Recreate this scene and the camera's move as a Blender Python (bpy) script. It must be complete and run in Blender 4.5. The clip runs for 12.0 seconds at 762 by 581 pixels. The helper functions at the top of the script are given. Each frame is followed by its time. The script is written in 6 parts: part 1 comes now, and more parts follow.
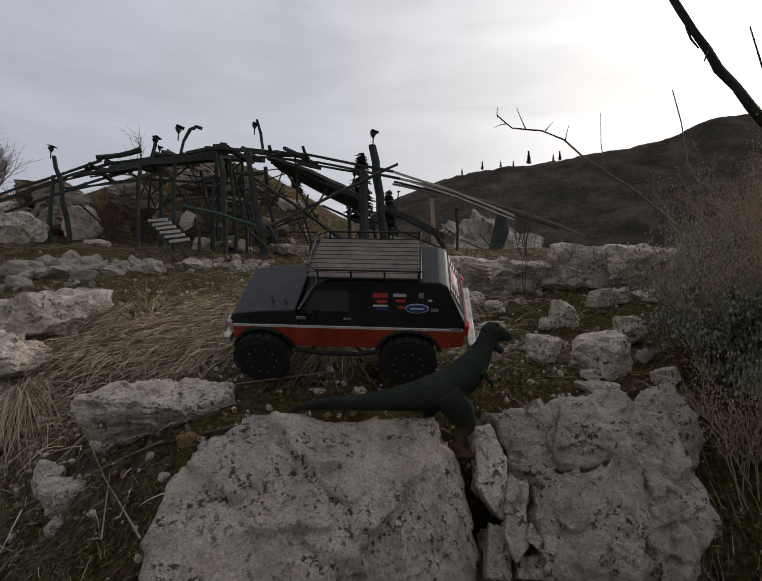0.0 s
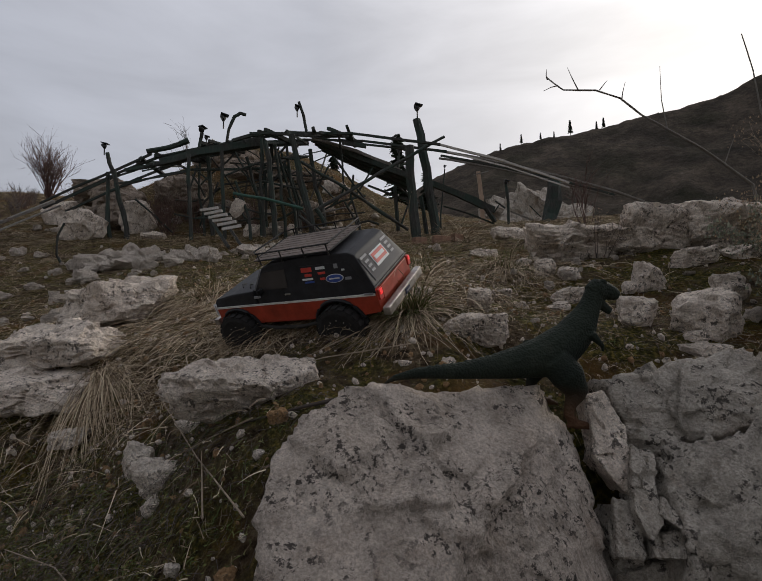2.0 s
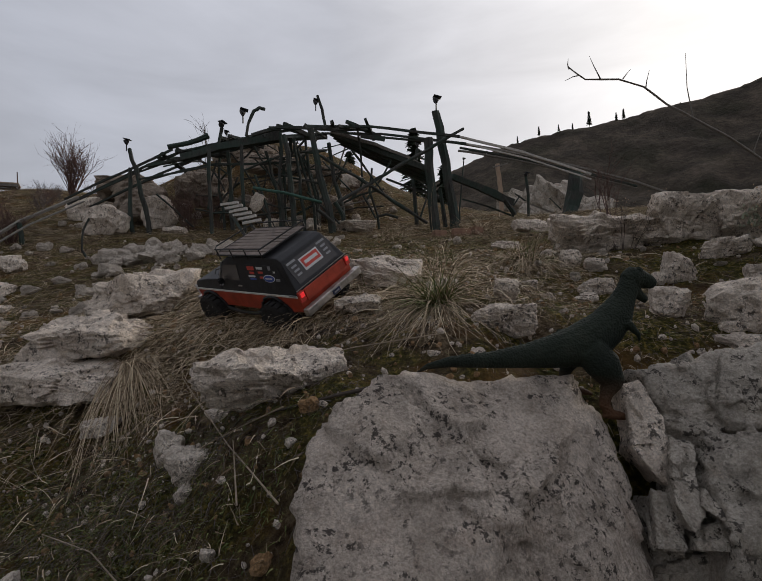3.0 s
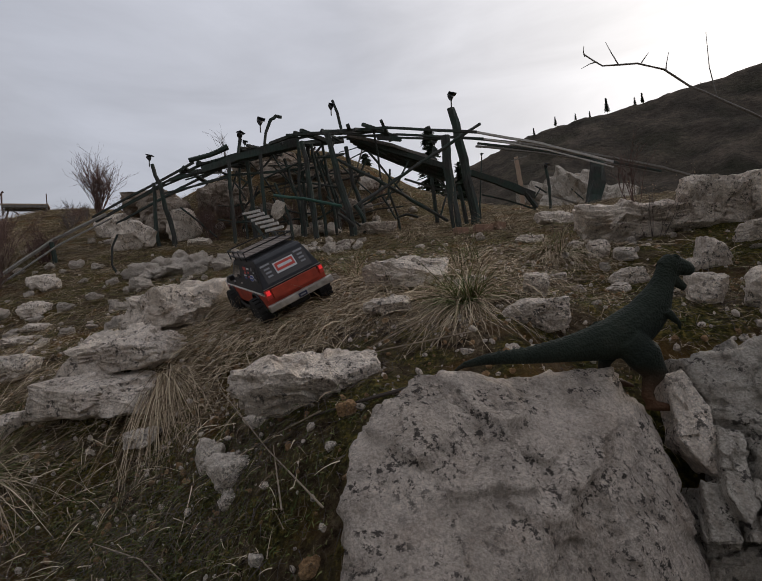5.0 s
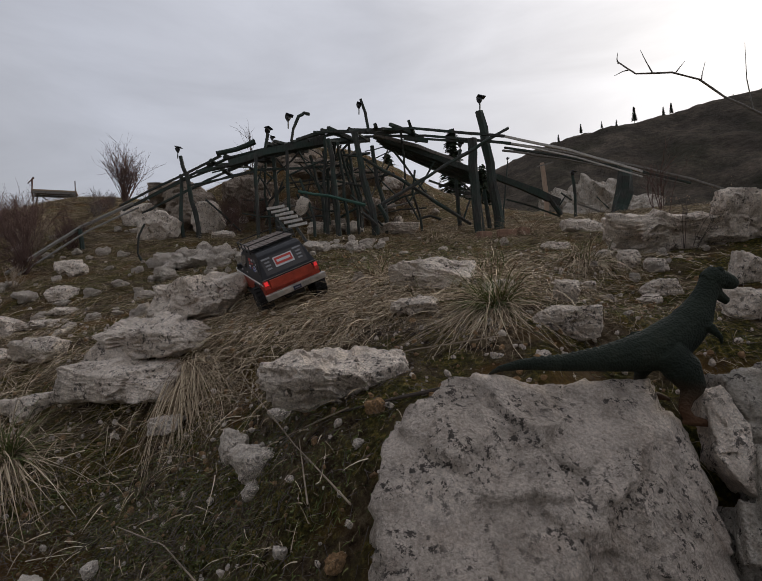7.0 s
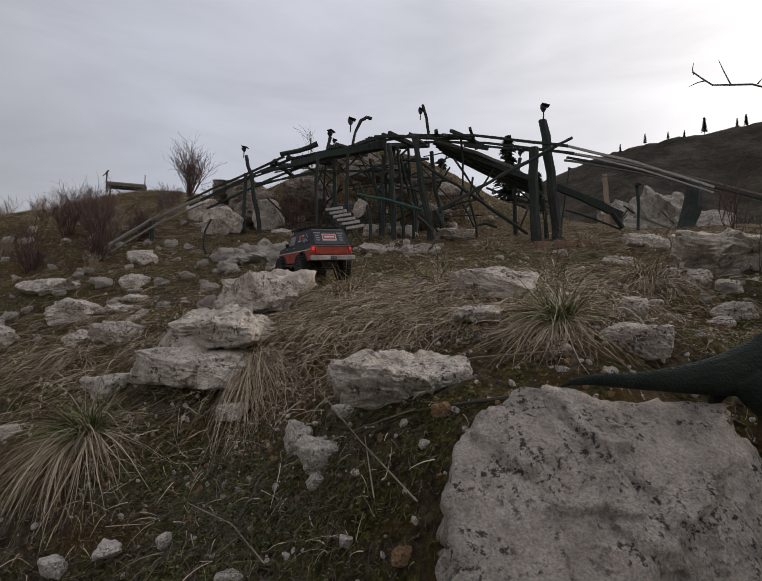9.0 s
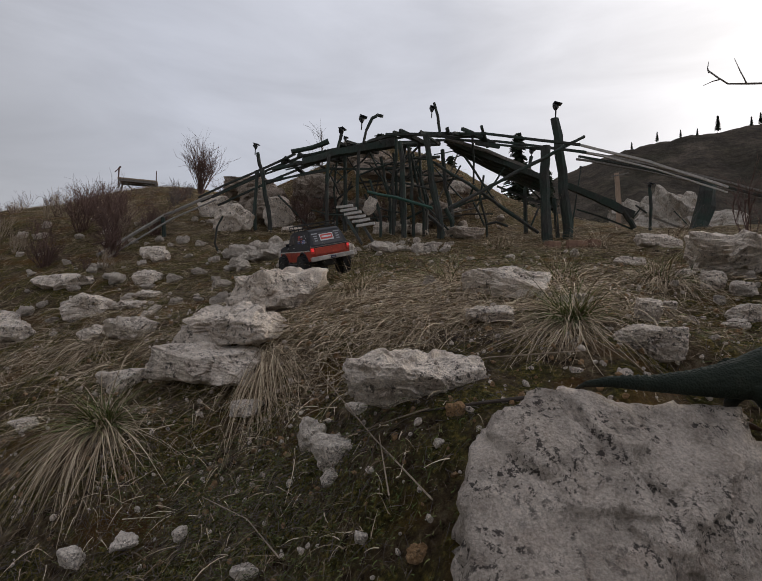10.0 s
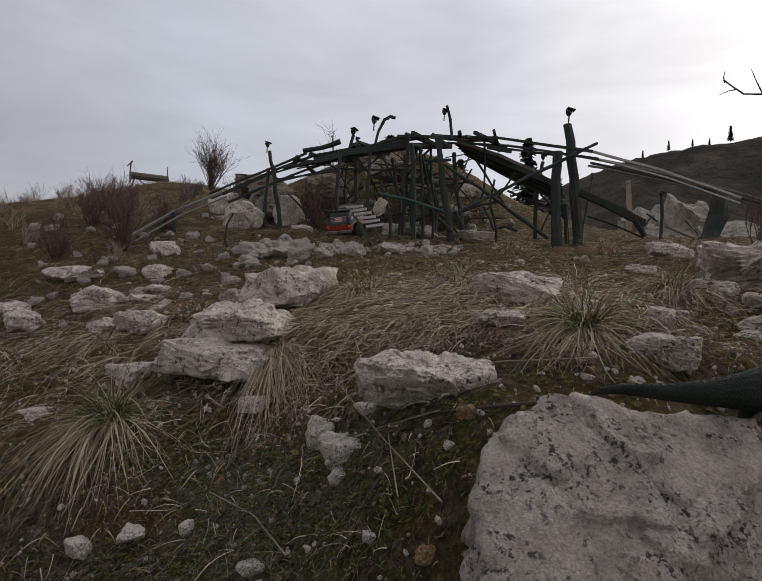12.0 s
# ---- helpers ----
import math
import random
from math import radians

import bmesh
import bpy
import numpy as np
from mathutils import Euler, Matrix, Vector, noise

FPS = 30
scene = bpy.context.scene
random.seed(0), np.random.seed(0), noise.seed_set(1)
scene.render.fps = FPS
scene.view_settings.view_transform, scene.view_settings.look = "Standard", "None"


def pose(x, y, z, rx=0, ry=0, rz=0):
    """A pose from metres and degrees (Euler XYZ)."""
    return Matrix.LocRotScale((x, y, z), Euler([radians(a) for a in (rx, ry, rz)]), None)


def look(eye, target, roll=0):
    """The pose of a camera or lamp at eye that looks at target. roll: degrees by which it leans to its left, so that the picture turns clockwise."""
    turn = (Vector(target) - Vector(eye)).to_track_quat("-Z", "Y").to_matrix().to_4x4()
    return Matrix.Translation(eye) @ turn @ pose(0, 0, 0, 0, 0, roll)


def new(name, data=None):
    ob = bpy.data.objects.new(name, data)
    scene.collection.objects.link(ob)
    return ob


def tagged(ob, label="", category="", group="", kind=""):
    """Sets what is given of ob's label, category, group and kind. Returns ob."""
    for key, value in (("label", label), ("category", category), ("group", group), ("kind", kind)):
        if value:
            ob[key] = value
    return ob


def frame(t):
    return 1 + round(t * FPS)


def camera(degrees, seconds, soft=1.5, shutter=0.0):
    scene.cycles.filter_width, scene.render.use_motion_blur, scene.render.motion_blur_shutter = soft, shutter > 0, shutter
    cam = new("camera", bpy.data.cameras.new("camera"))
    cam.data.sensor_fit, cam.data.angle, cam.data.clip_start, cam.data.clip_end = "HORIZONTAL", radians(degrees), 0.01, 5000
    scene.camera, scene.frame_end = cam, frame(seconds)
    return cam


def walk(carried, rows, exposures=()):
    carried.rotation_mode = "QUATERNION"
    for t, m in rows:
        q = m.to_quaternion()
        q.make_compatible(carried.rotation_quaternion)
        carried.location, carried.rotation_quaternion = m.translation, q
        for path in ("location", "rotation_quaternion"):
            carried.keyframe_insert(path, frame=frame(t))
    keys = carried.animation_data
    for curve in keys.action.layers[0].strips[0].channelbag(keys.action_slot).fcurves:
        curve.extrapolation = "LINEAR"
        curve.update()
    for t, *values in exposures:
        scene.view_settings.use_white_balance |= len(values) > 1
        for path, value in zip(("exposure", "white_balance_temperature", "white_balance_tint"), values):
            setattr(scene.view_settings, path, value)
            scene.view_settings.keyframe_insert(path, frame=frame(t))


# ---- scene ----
LENS = 75.1
ROWS = [
    (0.0, 0.000, 0.000, 0.500, 93.00, 0.00, 0.00),
    (0.5, -0.035, 0.029, 0.484, 92.16, 1.28, 1.78),
    (1.0, -0.059, 0.045, 0.477, 91.82, 1.81, 3.47),
    (1.5, -0.076, 0.054, 0.473, 91.54, 2.38, 4.30),
    (2.0, -0.089, 0.064, 0.469, 91.18, 2.59, 4.91),
    (2.5, -0.109, 0.068, 0.459, 90.90, 2.44, 6.03),
    (3.0, -0.115, 0.067, 0.460, 90.67, 2.69, 6.76),
    (5.0, -0.131, 0.063, 0.462, 90.94, 5.47, 9.35),
    (5.5, -0.131, 0.066, 0.461, 90.78, 5.23, 9.61),
    (6.0, -0.134, 0.068, 0.461, 90.86, 4.35, 9.86),
    (6.5, -0.148, 0.069, 0.460, 90.96, 3.43, 10.39),
    (8.5, -0.196, 0.015, 0.468, 91.67, 0.43, 14.56),
    (9.0, -0.203, 0.016, 0.466, 91.57, -0.65, 16.29),
    (9.5, -0.210, 0.012, 0.466, 91.22, -1.13, 16.93),
    (10.0, -0.215, 0.004, 0.470, 91.24, -1.21, 17.18),
    (10.5, -0.227, -0.003, 0.469, 91.34, -1.34, 17.55),
    (11.0, -0.230, 0.000, 0.467, 91.27, -1.75, 17.83),
    (11.5, -0.227, 0.004, 0.465, 91.10, -2.62, 17.80),
    (12.0, -0.229, -0.002, 0.468, 91.37, -2.90, 17.79),
]
cam = camera(LENS, 12.0, soft=0.95)
walk(cam, [(t, pose(x, y, z, rx, ry, rz)) for t, x, y, z, rx, ry, rz in ROWS], [(0.0, -0.02), (3.0, 0.02), (5.0, 0.08), (6.5, 0.10), (8.5, 0.15), (10.0, 0.20), (12.0, 0.22)])

# ---- sky and sun ----
SUN_AZ, SUN_EL = radians(38), radians(24)   # azimuth to the right of +y
SUN_DIR = Vector((math.sin(SUN_AZ) * math.cos(SUN_EL), math.cos(SUN_AZ) * math.cos(SUN_EL), math.sin(SUN_EL)))


def make_world():
    w = bpy.data.worlds.new("overcast_sky")
    w.use_nodes = True
    scene.world = w
    nt = w.node_tree
    nt.nodes.clear()
    N, L = nt.nodes.new, nt.links.new
    out, bg = N("ShaderNodeOutputWorld"), N("ShaderNodeBackground")
    sky = N("ShaderNodeTexSky")
    sky.sky_type, sky.sun_disc = "NISHITA", False
    sky.sun_elevation, sky.sun_rotation = SUN_EL, SUN_AZ
    sky.dust_density = 3.0
    co = N("ShaderNodeTexCoord")
    # cloud layer: stretched towards the horizon
    mp = N("ShaderNodeMapping")
    mp.inputs["Scale"].default_value = (1.3, 1.3, 5.0)
    L(co.outputs["Generated"], mp.inputs["Vector"])
    nz = N("ShaderNodeTexNoise")
    nz.inputs["Scale"].default_value, nz.inputs["Detail"].default_value, nz.inputs["Roughness"].default_value = 1.6, 6.0, 0.55
    nz.inputs["Distortion"].default_value = 0.4
    L(mp.outputs["Vector"], nz.inputs["Vector"])
    dot = N("ShaderNodeVectorMath")
    dot.operation = "DOT_PRODUCT"
    dot.inputs[1].default_value = SUN_DIR
    L(co.outputs["Generated"], dot.inputs[0])
    glow = N("ShaderNodeValToRGB")
    e = glow.color_ramp.elements
    e[0].position, e[0].color = 0.0, (0.375, 0.38, 0.41, 1)
    e[1].position, e[1].color = 1.0, (1.0, 0.99, 1.0, 1)
    m0 = e.new(0.32)
    m0.color = (0.47, 0.487, 0.55, 1)
    m1 = e.new(0.72)
    m1.color = (0.535, 0.545, 0.60, 1)
    m2 = e.new(0.90)
    m2.color = (0.74, 0.73, 0.755, 1)
    L(dot.outputs["Value"], glow.inputs["Fac"])
    shade = N("ShaderNodeMapRange")
    shade.inputs["From Min"].default_value, shade.inputs["From Max"].default_value = 0.3, 0.7
    shade.inputs["To Min"].default_value, shade.inputs["To Max"].default_value = 0.86, 1.16
    L(nz.outputs["Fac"], shade.inputs["Value"])
    mul = N("ShaderNodeMix")
    mul.data_type, mul.blend_type = "RGBA", "MULTIPLY"
    mul.inputs["Factor"].default_value = 1.0
    L(glow.outputs["Color"], mul.inputs["A"])
    L(shade.outputs["Result"], mul.inputs["B"])
    # thin cloud is brightest overhead
    up = N("ShaderNodeSeparateXYZ")
    L(co.outputs["Generated"], up.inputs["Vector"])
    lift = N("ShaderNodeMapRange")
    lift.interpolation_type = "SMOOTHSTEP"
    lift.inputs["From Min"].default_value, lift.inputs["From Max"].default_value = 0.5, 0.95
    lift.inputs["To Min"].default_value, lift.inputs["To Max"].default_value = 1.0, 1.4
    L(up.outputs["Z"], lift.inputs["Value"])
    high = N("ShaderNodeMix")
    high.data_type, high.blend_type = "RGBA", "MULTIPLY"
    high.inputs["Factor"].default_value = 1.0
    L(mul.outputs["Result"], high.inputs["A"])
    L(lift.outputs["Result"], high.inputs["B"])
    mix = N("ShaderNodeMix")
    mix.data_type = "RGBA"
    mix.inputs["Factor"].default_value = 0.93
    blue = N("ShaderNodeMix")
    blue.data_type, blue.blend_type = "RGBA", "MULTIPLY"
    blue.inputs["Factor"].default_value = 1.0
    blue.inputs["B"].default_value = (0.1, 0.1, 0.1, 1)
    L(sky.outputs["Color"], blue.inputs["A"])
    L(blue.outputs["Result"], mix.inputs["A"])
    L(high.outputs["Result"], mix.inputs["B"])
    L(mix.outputs["Result"], bg.inputs["Color"])
    bg.inputs["Strength"].default_value = 1.0
    L(bg.outputs["Background"], out.inputs["Surface"])
    sun = new("sun", bpy.data.lights.new("sun", "SUN"))
    sun.data.energy, sun.data.angle, sun.data.color = 1.5, radians(14), (1.0, 0.91, 0.79)
    sun.matrix_world = look(tuple(SUN_DIR * 30), (0, 0, 0))


make_world()
scene.view_settings.exposure = 0.0


# ---- materials ----
def nodes(name):
    m = bpy.data.materials.new(name)
    m.use_nodes = True
    nt = m.node_tree
    return m, nt, nt.nodes["Principled BSDF"]


def ramp(nt, fac, stops):
    r = nt.nodes.new("ShaderNodeValToRGB")
    e = r.color_ramp.elements
    while len(e) < len(stops):
        e.new(0.5)
    for el, (p, c) in zip(e, stops):
        el.position = p
        el.color = (*c, 1) if len(c) == 3 else c
    nt.links.new(fac, r.inputs["Fac"])
    return r.outputs["Color"]


def tex(nt, scale, detail=5.0, rough=0.6, kind="Noise", coords="Object", stretch=None, distort=0.0):
    co = nt.nodes.new("ShaderNodeTexCoord")
    src = co.outputs[coords]
    if stretch:
        mp = nt.nodes.new("ShaderNodeMapping")
        mp.inputs["Scale"].default_value = stretch
        nt.links.new(src, mp.inputs["Vector"])
        src = mp.outputs["Vector"]
    if kind == "Noise":
        n = nt.nodes.new("ShaderNodeTexNoise")
        n.inputs["Detail"].default_value, n.inputs["Roughness"].default_value = detail, rough
        n.inputs["Distortion"].default_value = distort
        out = n.outputs["Fac"]
    else:
        n = nt.nodes.new("ShaderNodeTexVoronoi")
        out = n.outputs["Distance"]
    n.inputs["Scale"].default_value = scale
    nt.links.new(src, n.inputs["Vector"])
    return out


def mix(nt, fac, a, b, mode="MIX"):
    n = nt.nodes.new("ShaderNodeMix")
    n.data_type, n.blend_type = "RGBA", mode
    for key, v in (("Factor", fac), ("A", a), ("B", b)):
        if isinstance(v, (int, float)):
            n.inputs[key].default_value = v
        elif isinstance(v, tuple):
            n.inputs[key].default_value = (*v, 1)
        else:
            nt.links.new(v, n.inputs[key])
    return n.outputs["Result"]


def bump(nt, bsdf, height, strength, dist):
    b = nt.nodes.new("ShaderNodeBump")
    b.inputs["Strength"].default_value, b.inputs["Distance"].default_value = strength, dist
    nt.links.new(height, b.inputs["Height"])
    nt.links.new(b.outputs["Normal"], bsdf.inputs["Normal"])


def rock_material(name, light, dark, lichen=0.5, scale=1.0):
    """Pale limestone: soft tone shifts, black lichen, warm stains, hairline cracks, pits."""
    m, nt, bs = nodes(name)
    mid = tuple((a + b) / 2 for a, b in zip(dark, light))
    base = ramp(nt, tex(nt, 11 * scale, 8, 0.7), [(0.28, dark), (0.48, mid), (0.70, light)])
    stain = ramp(nt, tex(nt, 6.0 * scale, 5, 0.65, distort=0.8), [(0.54, (0, 0, 0)), (0.70, (1, 1, 1))])
    base = mix(nt, mix(nt, 0.5, (0, 0, 0), stain), base, (0.27, 0.19, 0.14))
    grime = ramp(nt, tex(nt, 17 * scale, 6, 0.7, distort=0.5), [(0.52, (0, 0, 0)), (0.68, (1, 1, 1))])
    base = mix(nt, mix(nt, 0.33, (0, 0, 0), grime), base, (0.13, 0.122, 0.115))
    run = ramp(nt, tex(nt, 26 * scale, 6, 0.7, stretch=(1.6, 1.6, 0.3), distort=0.3), [(0.34, (0.74, 0.70, 0.66)), (0.50, (1.05, 1.04, 1.03)), (0.70, (1.2, 1.19, 1.17))])
    base = mix(nt, 0.8, base, run, "MULTIPLY")
    patch = ramp(nt, tex(nt, 15 * scale, 3, 0.6), [(0.42, (0, 0, 0)), (0.56, (1, 1, 1))])
    speck = ramp(nt, tex(nt, 85 * scale, 5, 0.75), [(0.535, (0, 0, 0)), (0.575, (1, 1, 1))])
    base = mix(nt, mix(nt, lichen, (0, 0, 0), mix(nt, 1.0, patch, speck, "MULTIPLY")), base, (0.044, 0.038, 0.035))
    blot = ramp(nt, tex(nt, 38 * scale, 6, 0.75, distort=0.6), [(0.60, (0, 0, 0)), (0.635, (1, 1, 1))])
    base = mix(nt, mix(nt, lichen * 0.8, (0, 0, 0), mix(nt, 1.0, blot, ramp(nt, tex(nt, 8 * scale, 2, 0.5), [(0.45, (0, 0, 0)), (0.6, (1, 1, 1))]), "MULTIPLY")), base, (0.085, 0.064, 0.052))
    # hairline cracks
    co = nt.nodes.new("ShaderNodeTexCoord")
    warp = nt.nodes.new("ShaderNodeTexNoise")
    warp.inputs["Scale"].default_value, warp.inputs["Detail"].default_value = 9 * scale, 4
    nt.links.new(co.outputs["Object"], warp.inputs["Vector"])
    wv = mix(nt, 0.30, co.outputs["Object"], warp.outputs["Color"], "ADD")
    vo = nt.nodes.new("ShaderNodeTexVoronoi")
    vo.feature = "DISTANCE_TO_EDGE"
    vo.inputs["Scale"].default_value = 10 * scale
    nt.links.new(wv, vo.inputs["Vector"])
    crack = ramp(nt, vo.outputs["Distance"], [(0.0, (0.45, 0.44, 0.43)), (0.012, (1, 1, 1))])
    keep = ramp(nt, tex(nt, 7 * scale, 2, 0.5), [(0.54, (0, 0, 0)), (0.64, (1, 1, 1))])
    base = mix(nt, mix(nt, 0.7, (0, 0, 0), keep), base, mix(nt, 1.0, base, crack, "MULTIPLY"))
    fine = ramp(nt, tex(nt, 240 * scale, 4, 0.7), [(0.3, (0.62, 0.62, 0.62)), (0.62, (1.18, 1.17, 1.16))])
    base = mix(nt, 1.0, base, fine, "MULTIPLY")
    nt.links.new(base, bs.inputs["Base Color"])
    bs.inputs["Roughness"].default_value = 0.95
    bs.inputs["Specular IOR Level"].default_value = 0.15
    h = mix(nt, 0.4, tex(nt, 42 * scale, 10, 0.75), tex(nt, 160 * scale, 4, 0.7))
    bump(nt, bs, h, 1.0, 0.021)
    return m


def soil_material():
    """Brown earth with litter, moss and gravel flecks."""
    m, nt, bs = nodes("hillside_soil")
    base = ramp(nt, tex(nt, 30, 8, 0.7), [(0.34, (0.020, 0.013, 0.007)), (0.50, (0.115, 0.080, 0.046)), (0.70, (0.36, 0.275, 0.18))])
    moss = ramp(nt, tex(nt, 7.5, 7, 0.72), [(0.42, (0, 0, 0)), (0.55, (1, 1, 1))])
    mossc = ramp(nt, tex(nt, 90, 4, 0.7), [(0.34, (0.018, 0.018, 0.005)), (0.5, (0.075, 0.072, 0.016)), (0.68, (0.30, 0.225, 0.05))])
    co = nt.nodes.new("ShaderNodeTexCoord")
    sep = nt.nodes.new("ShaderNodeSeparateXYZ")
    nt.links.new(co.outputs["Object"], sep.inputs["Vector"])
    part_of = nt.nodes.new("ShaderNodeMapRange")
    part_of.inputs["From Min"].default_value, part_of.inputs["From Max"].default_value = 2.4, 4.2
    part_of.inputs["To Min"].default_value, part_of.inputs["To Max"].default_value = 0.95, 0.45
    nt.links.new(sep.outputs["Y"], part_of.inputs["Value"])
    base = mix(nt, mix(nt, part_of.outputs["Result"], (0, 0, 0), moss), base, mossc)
    rust = ramp(nt, tex(nt, 3.7, 4, 0.6, distort=0.5), [(0.53, (0, 0, 0)), (0.66, (1, 1, 1))])
    base = mix(nt, mix(nt, 0.75, (0, 0, 0), rust), base, (0.15, 0.075, 0.022))
    nt.links.new(base, bs.inputs["Base Color"])
    bs.inputs["Roughness"].default_value = 1.0
    bs.inputs["Specular IOR Level"].default_value = 0.1
    bump(nt, bs, tex(nt, 60, 9, 0.78), 1.0, 0.05)
    return m


def plain(name, color, rough=0.6, metal=0.0, vary=0.25, scale=40, bumpy=0.0, spec=0.4):
    m, nt, bs = nodes(name)
    lo, hi = tuple(c * (1 - vary) for c in color), tuple(min(1, c * (1 + vary)) for c in color)
    nt.links.new(ramp(nt, tex(nt, scale, 5, 0.65), [(0.3, lo), (0.7, hi)]), bs.inputs["Base Color"])
    bs.inputs["Roughness"].default_value, bs.inputs["Metallic"].default_value = rough, metal
    bs.inputs["Specular IOR Level"].default_value = spec
    if bumpy:
        bump(nt, bs, tex(nt, scale * 3, 6, 0.7), bumpy, 0.004)
    return m


def wood_material(name, dark, light, green=0.0):
    m, nt, bs = nodes(name)
    base = ramp(nt, tex(nt, 24, 6, 0.7, stretch=(3, 3, 0.7)), [(0.3, dark), (0.7, light)])
    if green:
        g = ramp(nt, tex(nt, 6, 4, 0.6), [(0.42, (0, 0, 0)), (0.6, (1, 1, 1))])
        base = mix(nt, mix(nt, green, (0, 0, 0), g), base, (0.018, 0.048, 0.036))
    nt.links.new(base, bs.inputs["Base Color"])
    bs.inputs["Roughness"].default_value = 0.85
    bump(nt, bs, tex(nt, 90, 6, 0.7, stretch=(3, 3, 0.5)), 0.7, 0.006)
    return m


def blade_material(name, dark, mid, light):
    m, nt, bs = nodes(name)
    geo = nt.nodes.new("ShaderNodeNewGeometry")
    c = ramp(nt, geo.outputs["Random Per Island"], [(0.0, dark), (0.5, mid), (1.0, light)])
    nt.links.new(c, bs.inputs["Base Color"])
    bs.inputs["Roughness"].default_value = 0.8
    bs.inputs["Specular IOR Level"].default_value = 0.2
    return m


LIMESTONE = rock_material("limestone", (0.83, 0.735, 0.645), (0.46, 0.40, 0.34), 0.85)
MAIN_STONE = rock_material("rosy_grey_limestone", (0.66, 0.577, 0.505), (0.33, 0.283, 0.242), 0.9)
LIMESTONE_GREY = rock_material("grey_limestone", (0.56, 0.512, 0.45), (0.26, 0.235, 0.205), 0.9)
LIMESTONE_PALE = rock_material("pale_limestone", (0.82, 0.735, 0.65), (0.46, 0.41, 0.355), 0.6)
KNOLL_STONE = rock_material("brown_slab_rock", (0.36, 0.30, 0.245), (0.17, 0.14, 0.112), 0.8)
OCHRE_STONE = rock_material("ochre_stone", (0.42, 0.27, 0.14), (0.22, 0.13, 0.07), 0.5)
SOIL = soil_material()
BURNT_WOOD = wood_material("weathered_dark_wood", (0.014, 0.014, 0.013), (0.062, 0.060, 0.053), 0.6)
GREY_WOOD = wood_material("bleached_grey_wood", (0.10, 0.09, 0.08), (0.24, 0.22, 0.195))
PALE_WOOD = wood_material("pale_new_wood", (0.30, 0.21, 0.15), (0.46, 0.34, 0.25))
TWIG = wood_material("dead_twig", (0.06, 0.045, 0.04), (0.15, 0.12, 0.105))
STRAW = blade_material("dry_straw", (0.10, 0.068, 0.04), (0.32, 0.242, 0.158), (0.68, 0.56, 0.40))
DARK_LITTER = blade_material("rotting_litter", (0.03, 0.02, 0.012), (0.11, 0.08, 0.05), (0.30, 0.23, 0.155))
FINE_STRAW = blade_material("fine_dry_litter", (0.085, 0.058, 0.034), (0.26, 0.192, 0.12), (0.56, 0.445, 0.305))
BLEACHED = wood_material("bleached_plywood", (0.36, 0.34, 0.32), (0.58, 0.55, 0.51))
WEED = wood_material("dry_weed_stem", (0.20, 0.152, 0.11), (0.42, 0.33, 0.24))
GRASS = blade_material("green_grass", (0.045, 0.065, 0.018), (0.10, 0.125, 0.034), (0.20, 0.20, 0.075))


# ---- helpers ----
def mesh_of(name, verts, faces, material, smooth=True):
    me = bpy.data.meshes.new(name)
    me.from_pydata([tuple(v) for v in verts], [], [tuple(f) for f in faces])
    me.materials.append(material)
    if smooth:
        me.polygons.foreach_set("use_smooth", [True] * len(me.polygons))
    me.update()
    return me


def part(name, bm, material, parent, label="", smooth=False):
    me = bpy.data.meshes.new(name)
    bm.to_mesh(me)
    bm.free()
    me.materials.append(material)
    if smooth:
        me.polygons.foreach_set("use_smooth", [True] * len(me.polygons))
    ob = new(name, me)
    ob.parent = parent
    if label:
        ob["label"] = label
    return ob


def ob_part(name, me, parent, m=None):
    ob = new(name, me)
    ob.parent = parent
    if m is not None:
        ob.matrix_basis = m
    return ob


# ---- ground ----
GY = [-40, -6, -2, 0, .4, .65, .85, 1.0, 1.2, 1.25, 1.40, 1.6, 2.1, 2.8, 3.4, 4.0, 5, 6.5, 9, 12, 20, 60, 400]
GZ = [-6, -2.2, -.75, -.32, -.2, -.06, .12, .26, .325, .34, .45, .50, .58, .69, .81, .95, 1.15, 1.5, 2.0, 2.2, 1.5, -3, -6]


